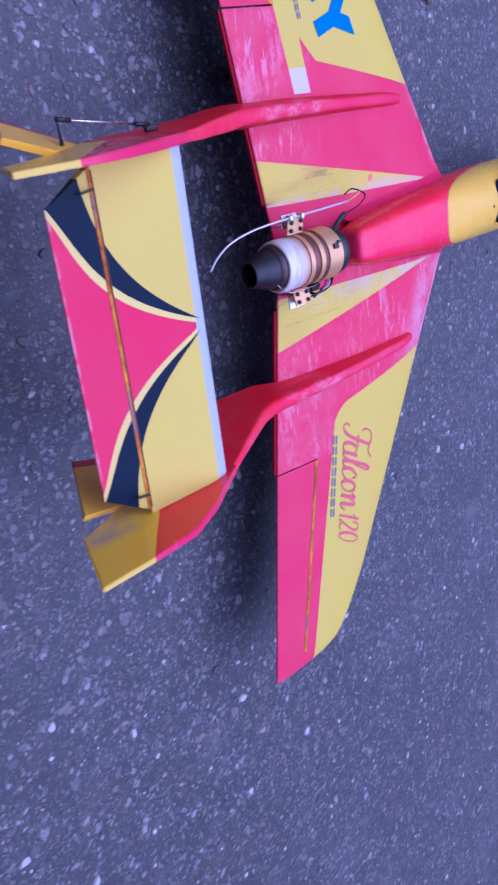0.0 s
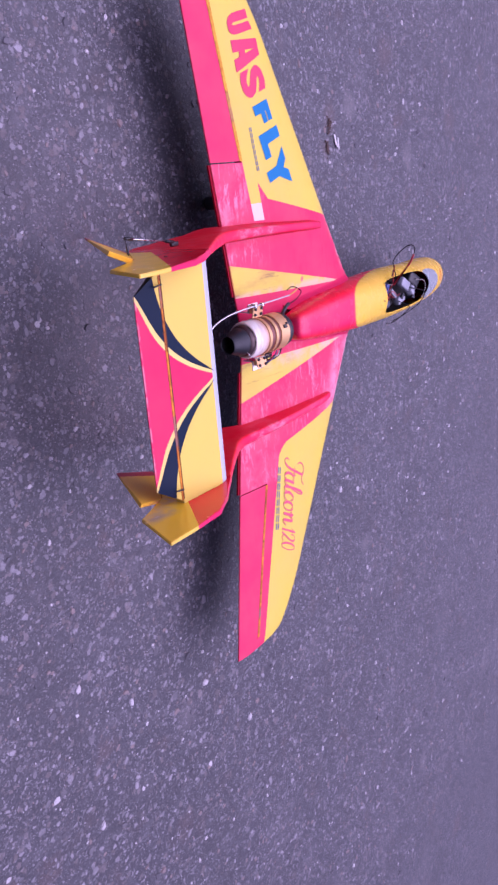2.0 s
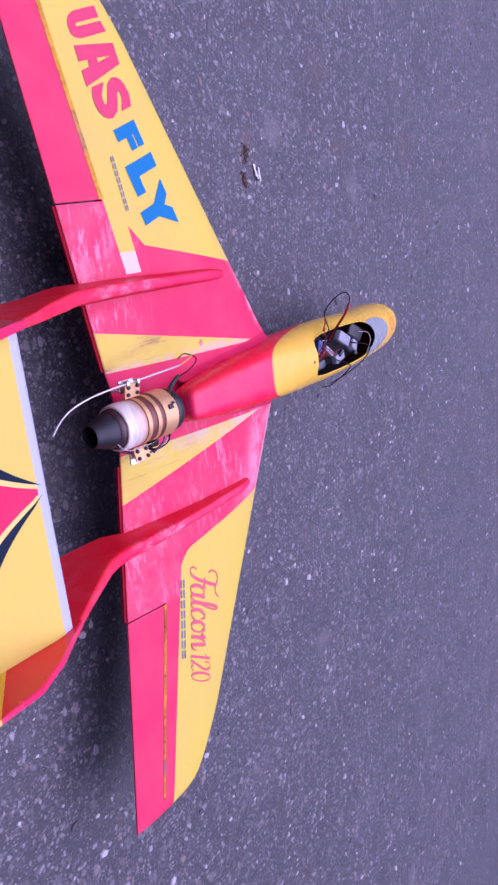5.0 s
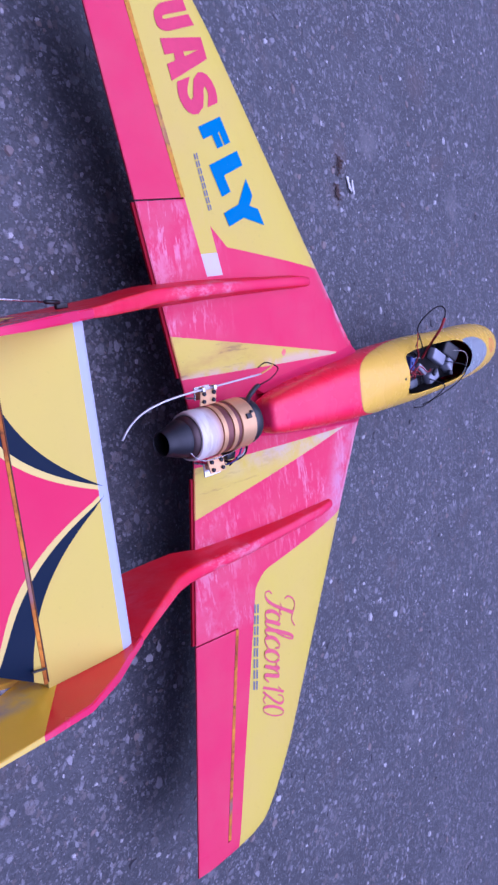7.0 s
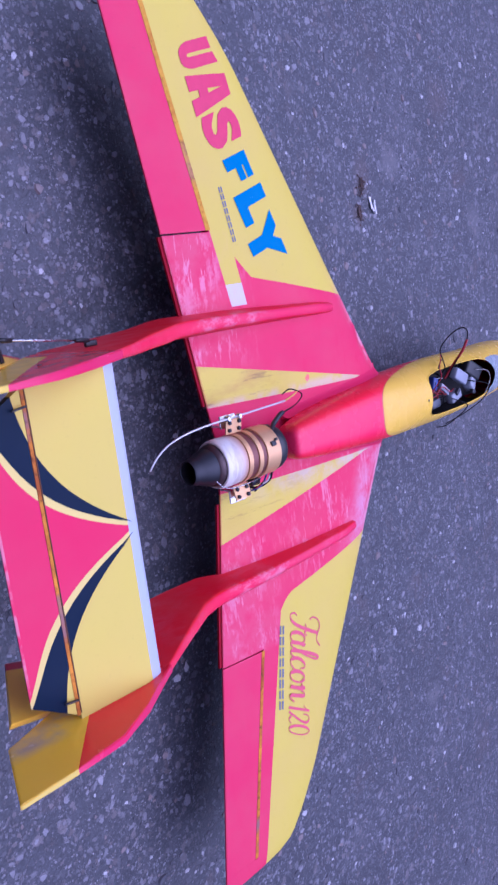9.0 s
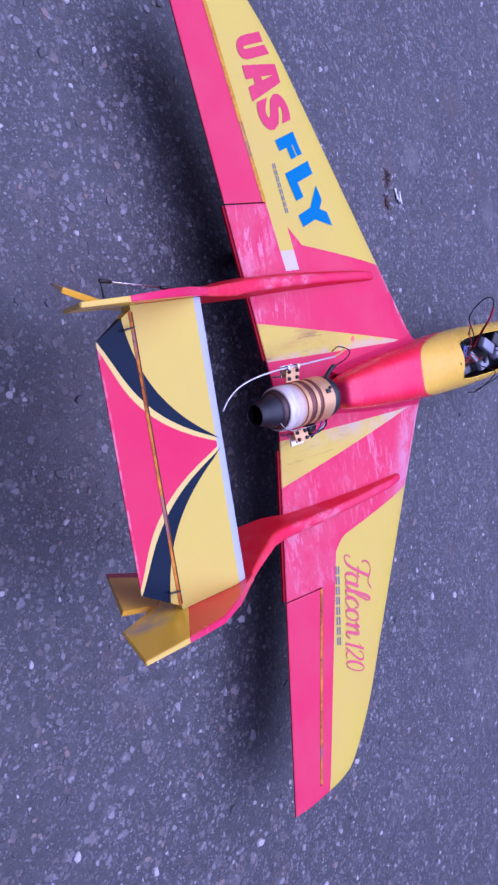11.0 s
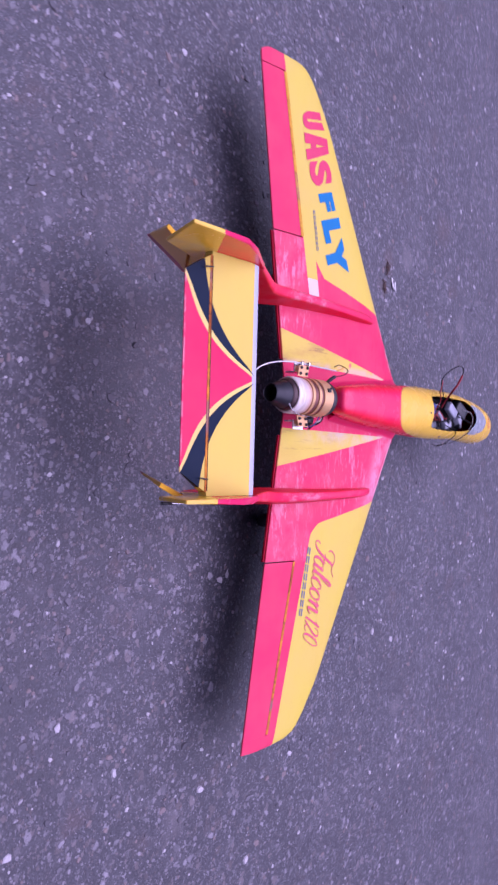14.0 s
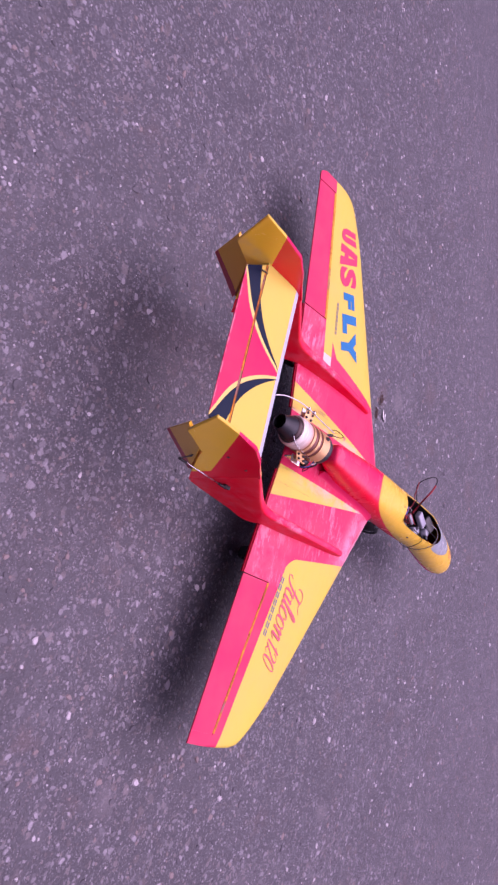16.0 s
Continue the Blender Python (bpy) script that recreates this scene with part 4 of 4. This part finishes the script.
def turbine():
    front = ring_part("front_cover", ((0.114, 0.0), (0.114, 0.014), (0.108, 0.018), (0.104, 0.031), (0.101, 0.0385), (0.094, 0.0415), (0.082, 0.0415), (0.0795, 0.0400)), M_BLACK, JET, "black intake cover")
    case = ring_part("turbine_case", ((0.079, 0.0), (0.079, 0.040), (0.077, 0.0430), (0.046, 0.0430), (0.0452, 0.0418), (0.036, 0.0415), (0.020, 0.0412), (0.003, 0.0408), (-0.010, 0.0405)), M_COPPER, JET, "heat-browned turbine casing")
    front.parent = case
    ring_part("front_band", ((0.0800, 0.0405), (0.0790, 0.0442), (0.0460, 0.0442), (0.0450, 0.0405)), M_GOLD, case, "pale gold band")
    for x in (0.031, 0.0065):
        ring_part("clamp_strap", ((x + 0.0050, 0.0405), (x + 0.0046, 0.0436), (x - 0.0046, 0.0436), (x - 0.0050, 0.0405)), M_GOLD, case, "gold clamp strap")
    ring_part("hot_section", ((0.0005, 0.0395), (0.0000, 0.0422), (-0.012, 0.0426), (-0.026, 0.0430), (-0.038, 0.0426), (-0.0445, 0.0406), (-0.0455, 0.0385), (-0.0440, 0.0375), (-0.0440, 0.033)), M_HOT, case, "heat-bleached pale rear casing")
    ring_part("rear_shroud", ((-0.042, 0.0372), (-0.049, 0.0364), (-0.054, 0.0346), (-0.0565, 0.0322), (-0.056, 0.028)), M_BROWNED, case, "dark heat-browned rear shroud")
    ring_part("nozzle", ((-0.052, 0.0322), (-0.062, 0.0315), (-0.070, 0.0296), (-0.082, 0.0250), (-0.092, 0.0222), (-0.0985, 0.0212), (-0.0998, 0.0202), (-0.0985, 0.0192), (-0.080, 0.0238), (-0.060, 0.029)), M_NOZZLE, case, "blackened steel exhaust nozzle")
    bm = bmesh.new()
    lathe(bm, ((-0.058, 0.0), (-0.058, 0.027)), 0, AX, 32)
    part("exhaust_bore", bm, M_SOOT, case, "sooty bore")
    for side in (1, -1):
        bm = bmesh.new()
        box(bm, pose(0.006, side * 0.058, 0.2575, side * 12, 0, 0), (0.036, 0.026, 0.0028), 0.0008)
        lug = part("clamp_lug", bm, M_GOLD, case, "gold mounting lug", False)
        for dx in (-0.011, 0.011):
            for dy in (-0.006, 0.007):
                bm = bmesh.new()
                lathe(bm, ((0.0, 0.0), (0.0, 0.0036), (0.003, 0.0036), (0.0042, 0.0022), (0.0032, 0.0014), (0.0032, 0.0)), 0, 0, 10)
                bmesh.ops.transform(bm, matrix=pose(0.006 + dx, side * (0.058 + dy), 0.259 + dy * 0.2 * 1, 0, -90, 0), verts=bm.verts[:])
                part("bolt", bm, M_NOZZLE, case)
        bm = bmesh.new()
        box(bm, pose(0.004, side * 0.066, 0.246), (0.036, 0.022, 0.003), 0.0008)
        box(bm, pose(0.008, side * 0.057, 0.230), (0.028, 0.003, 0.034), 0.0008)
        part("mount_bracket", bm, M_STEEL, case, "bent aluminium mount bracket", False)
    # black cable clip and leads at the front
    bm = bmesh.new()
    box(bm, pose(0.063, 0.016, AX + 0.0425, -22, 0, 0), (0.011, 0.009, 0.004), 0.001)
    box(bm, pose(0.072, 0.021, AX + 0.040, -25, 0, 0), (0.006, 0.005, 0.005), 0.001)
    part("cable_clip", bm, M_BLACK, case)
    bm = bmesh.new()
    rod(bm, ((0.078, 0.030, AX + 0.024), (0.096, 0.040, 0.262), (0.118, 0.052, 0.258), (0.130, 0.056, 0.256)), 0.0045, 8)
    part("starter_lead", bm, M_BLACK, case, "thick black lead")
    bm = bmesh.new()
    rod(bm, ((0.130, 0.056, 0.258), (0.165, 0.064, 0.258), (0.190, 0.078, 0.252), (0.175, 0.090, 0.238), (0.155, 0.084, 0.236)), 0.0012, 6)
    part("lead_wire", bm, M_BLACKWIRE, case)
    bm = bmesh.new()
    rod(bm, ((0.150, 0.073, 0.246), (0.172, 0.080, 0.248), (0.185, 0.084, 0.245)), 0.0016, 6)
    part("lead_wire", bm, M_YELWIRE, case)
    # bent tube on one side, thin probe on the other
    bm = bmesh.new()
    rod(bm, ((0.150, 0.073, 0.246), (0.06, 0.073, 0.256), (0.0, 0.0735, 0.264), (-0.05, 0.073, 0.266), (-0.098, 0.068, 0.262), (-0.135, 0.057, 0.256), (-0.158, 0.040, 0.250), (-0.172, 0.022, 0.246)), 0.0017, 8)
    part("bent_tube", bm, M_WHITE_TUBE, case, "pale bent metal tube")
    for x in (-0.010, 0.016):
        bm = bmesh.new()
        box(bm, pose(x, 0.0735, 0.264), (0.007, 0.008, 0.010), 0.001)
        part("tube_clip", bm, M_STEEL, case)
    bm = bmesh.new()
    rod(bm, ((0.070, -0.046, 0.248), (0.030, -0.046, 0.262), (-0.02, -0.044, 0.268), (-0.045, -0.036, 0.270), (-0.060, -0.022, 0.272)), 0.0011, 6)
    part("probe_wire", bm, M_STEEL, case, "thin steel probe")
    bm = bmesh.new()
    box(bm, pose(0.052, -0.052, 0.240, 20, 0, 12), (0.022, 0.012, 0.016), 0.003)
    box(bm, pose(0.062, -0.058, 0.232, -20, 0, -30), (0.014, 0.010, 0.018), 0.003)
    part("fuel_fitting", bm, M_BLACK, case, "dark fittings")
    for pts, r, mat in (
        (((0.080, -0.040, 0.262), (0.074, -0.056, 0.258), (0.056, -0.066, 0.244), (0.044, -0.060, 0.232), (0.052, -0.050, 0.226)), 0.0022, M_BLACKWIRE),
        (((0.072, -0.044, 0.256), (0.060, -0.062, 0.252), (0.046, -0.070, 0.236), (0.060, -0.064, 0.226), (0.078, -0.056, 0.232)), 0.0016, M_BLUEBOX),
        (((0.066, -0.060, 0.250), (0.054, -0.072, 0.240), (0.066, -0.074, 0.230), (0.076, -0.064, 0.236), (0.070, -0.056, 0.250)), 0.0013, M_BLACKWIRE),
        (((0.078, -0.046, 0.258), (0.066, -0.054, 0.262), (0.056, -0.058, 0.258)), 0.0018, M_PALEWIRE),
        (((0.058, -0.060, 0.252), (0.050, -0.068, 0.242), (0.054, -0.066, 0.232)), 0.0012, M_REDWIRE),
    ):
        bm = bmesh.new()
        rod(bm, pts, r, 6, 6)
        part("fuel_line", bm, mat, case)
    return case


TURBINE = turbine()


def landing_leg(x, y, radius, top):
    base = 0.06 - 0.1 * x
    """A strut with its wheel."""
    bm = bmesh.new()
    rod(bm, ((x - 0.015, y, top), (x - 0.01, y, base + radius + 0.02), (x, y, base + radius)), 0.005, 10, 3)
    box(bm, pose(x, y, base + radius), (0.010, 0.030, 0.010), 0.001)
    leg = part("undercarriage_leg", bm, M_STEEL, JET, "steel undercarriage leg")
    for name, prof, mat in (("tyre", ((-0.014, 0.62), (-0.0155, 0.8), (-0.012, 0.94), (0.0, 1.0), (0.012, 0.94), (0.0155, 0.8), (0.014, 0.62)), M_RUBBER),
                            ("hub", ((-0.011, 0.0), (-0.013, 0.3), (-0.010, 0.64), (0.010, 0.64), (0.013, 0.3), (0.011, 0.0)), M_BLACK)):
        bm = bmesh.new()
        lathe(bm, [(a, r * radius) for a, r in prof], 0, 0, 28)
        bmesh.ops.transform(bm, matrix=pose(x, y, base + radius, 0, 0, 90), verts=bm.verts[:])
        part(name, bm, mat, leg)
    return leg


landing_leg(0.108, 0.300, 0.036, 0.205)
landing_leg(0.108, -0.300, 0.036, 0.205)
landing_leg(0.80, 0.0, 0.032, 0.150)


# cockpit contents
def cockpit():
    tray = bmesh.new()
    box(tray, pose(0.72, 0.0, 0.185), (0.31, 0.10, 0.004), 0.001)
    bay = part("equipment_tray", tray, M_INSIDE, JET, "dark tray in the open cockpit")
    for name, p, size, mat in (
        ("receiver", (0.740, 0.015, 0.236, 6, 6, -27), (0.058, 0.026, 0.018), M_GREYBOX),
        ("fuel_pump", (0.802, 0.020, 0.226, 8, 0, -30), (0.062, 0.036, 0.030), M_BLACK),
        ("control_unit", (0.800, -0.004, 0.226, 0, 14, 44), (0.052, 0.026, 0.022), M_GREYBOX),
        ("battery_pack", (0.722, -0.028, 0.230, 0, 4, 14), (0.044, 0.022, 0.018), M_GREYBOX),
        ("regulator", (0.678, -0.004, 0.234, 6, 0, -38), (0.036, 0.012, 0.010), M_GREYBOX),
        ("blue_connector", (0.641, 0.014, 0.230, 0, 0, 70), (0.030, 0.018, 0.018), M_BLUEBOX),
        ("blue_module", (0.650, -0.033, 0.223, 0, 0, 5), (0.034, 0.020, 0.016), M_BOXBLUE),
        ("small_connector", (0.722, -0.018, 0.240, 5, 5, 35), (0.018, 0.009, 0.008), M_DARKGREY),
        ("small_connector", (0.790, -0.030, 0.238, 0, 5, -20), (0.014, 0.010, 0.009), M_DARKGREY),
    ):
        bm = bmesh.new()
        box(bm, pose(*p), size, min(size) * 0.22)
        part(name, bm, mat, bay)
    rng = random.Random(3)
    for i in range(16):
        x, y = rng.uniform(0.58, 0.66), rng.uniform(-0.03, 0.03)
        bm = bmesh.new()
        pts = [(x, y, 0.20)]
        for _ in range(4):
            x, y = min(0.75, x + rng.uniform(-0.012, 0.030)), max(-0.04, min(0.04, y + rng.uniform(-0.025, 0.025)))
            pts.append((x, y, rng.uniform(0.212, 0.240)))
        pts.append((x, y, 0.205))
        rod(bm, pts, 0.0011, 5, 4)
        part("wire", bm, rng.choice((M_REDWIRE, M_BLACKWIRE, M_BLACKWIRE, M_REDWIRE, M_BLACKWIRE, M_PALEWIRE)), bay)
    # loops that stick out of the opening
    loops = (
        (((0.640, 0.016, 0.228), (0.652, 0.044, 0.256), (0.642, 0.066, 0.262), (0.628, 0.092, 0.266), (0.640, 0.114, 0.276), (0.658, 0.131, 0.292), (0.664, 0.134, 0.306), (0.668, 0.124, 0.312), (0.668, 0.100, 0.306), (0.668, 0.070, 0.285), (0.676, 0.040, 0.258), (0.690, 0.015, 0.23)), 0.0014, M_BLACKWIRE),
        (((0.669, 0.108, 0.309), (0.668, 0.084, 0.296), (0.672, 0.056, 0.270), (0.684, 0.02, 0.234)), 0.0030, M_REDWIRE),
        (((0.620, -0.01, 0.235), (0.628, 0.030, 0.262), (0.606, 0.055, 0.276), (0.590, 0.078, 0.290), (0.582, 0.088, 0.296)), 0.0011, M_REDWIRE),
        (((0.590, 0.0, 0.22), (0.620, -0.012, 0.245), (0.650, 0.006, 0.248), (0.690, -0.012, 0.242), (0.715, -0.010, 0.235)), 0.0012, M_REDWIRE),
        (((0.606, 0.055, 0.272), (0.618, 0.066, 0.270), (0.632, 0.070, 0.264), (0.640, 0.068, 0.262)), 0.0016, M_BROWNED),
        (((0.70, -0.03, 0.24), (0.735, -0.052, 0.256), (0.722, -0.080, 0.232), (0.690, -0.092, 0.222), (0.655, -0.088, 0.222)), 0.0013, M_BLACKWIRE),
        (((0.77, 0.0, 0.24), (0.835, -0.022, 0.254), (0.815, -0.052, 0.248), (0.765, -0.078, 0.226), (0.700, -0.090, 0.216)), 0.0013, M_BLACKWIRE),
        (((0.800, 0.020, 0.244), (0.838, 0.012, 0.250), (0.852, -0.010, 0.249), (0.836, -0.036, 0.246), (0.810, -0.056, 0.240)), 0.0009, M_PALEWIRE),
    )
    for pts, r, mat in loops:
        bm = bmesh.new()
        rod(bm, pts, r, 6, 8)
        part("wire_loop", bm, mat, bay)
    return bay


COCKPIT = cockpit()


# ---- small things on the ground ----
def scrap():
    bm = bmesh.new()
    for dx, dy, rz, n in ((0.0, 0.0, 84, 0.030), (0.013, -0.006, 72, 0.026), (0.005, -0.012, 108, 0.020), (0.014, -0.014, 92, 0.028), (-0.003, 0.008, 96, 0.016)):
        box(bm, pose(0.800 + dx, 0.438 + dy, 0.0035 + dx * 0.2, 6, 8, rz), (n, 0.0052, 0.0028), 0.0008)
    ob = new("scrap", mesh_of("scrap", bm, M_PAPER, False))
    return tagged(ob, "small weathered white scrap of strands lying on the asphalt", "litter")


def debris(x, y, size, seed):
    """A flat clump of dry brown crumbs and stalks."""
    rng = random.Random(seed)
    bm = bmesh.new()
    for _ in range(70):
        dx, dy = rng.gauss(0, size * 0.35), rng.gauss(0, size * 0.6)
        n = rng.uniform(0.0015, 0.006)
        box(bm, pose(x + dx, y + dy, 0.0028, rng.uniform(-12, 12), rng.uniform(-12, 12), rng.uniform(0, 180)), (n, n * rng.uniform(0.2, 0.6), 0.002))
    ob = new("debris", mesh_of("debris", bm, M_DEBRIS, False))
    return tagged(ob, "flat clump of dry brown crumbs on the asphalt", "litter", group="brown litter on the asphalt")


scrap()
debris(0.762, 0.478, 0.022, 1)
debris(0.748, 0.415, 0.015, 2)
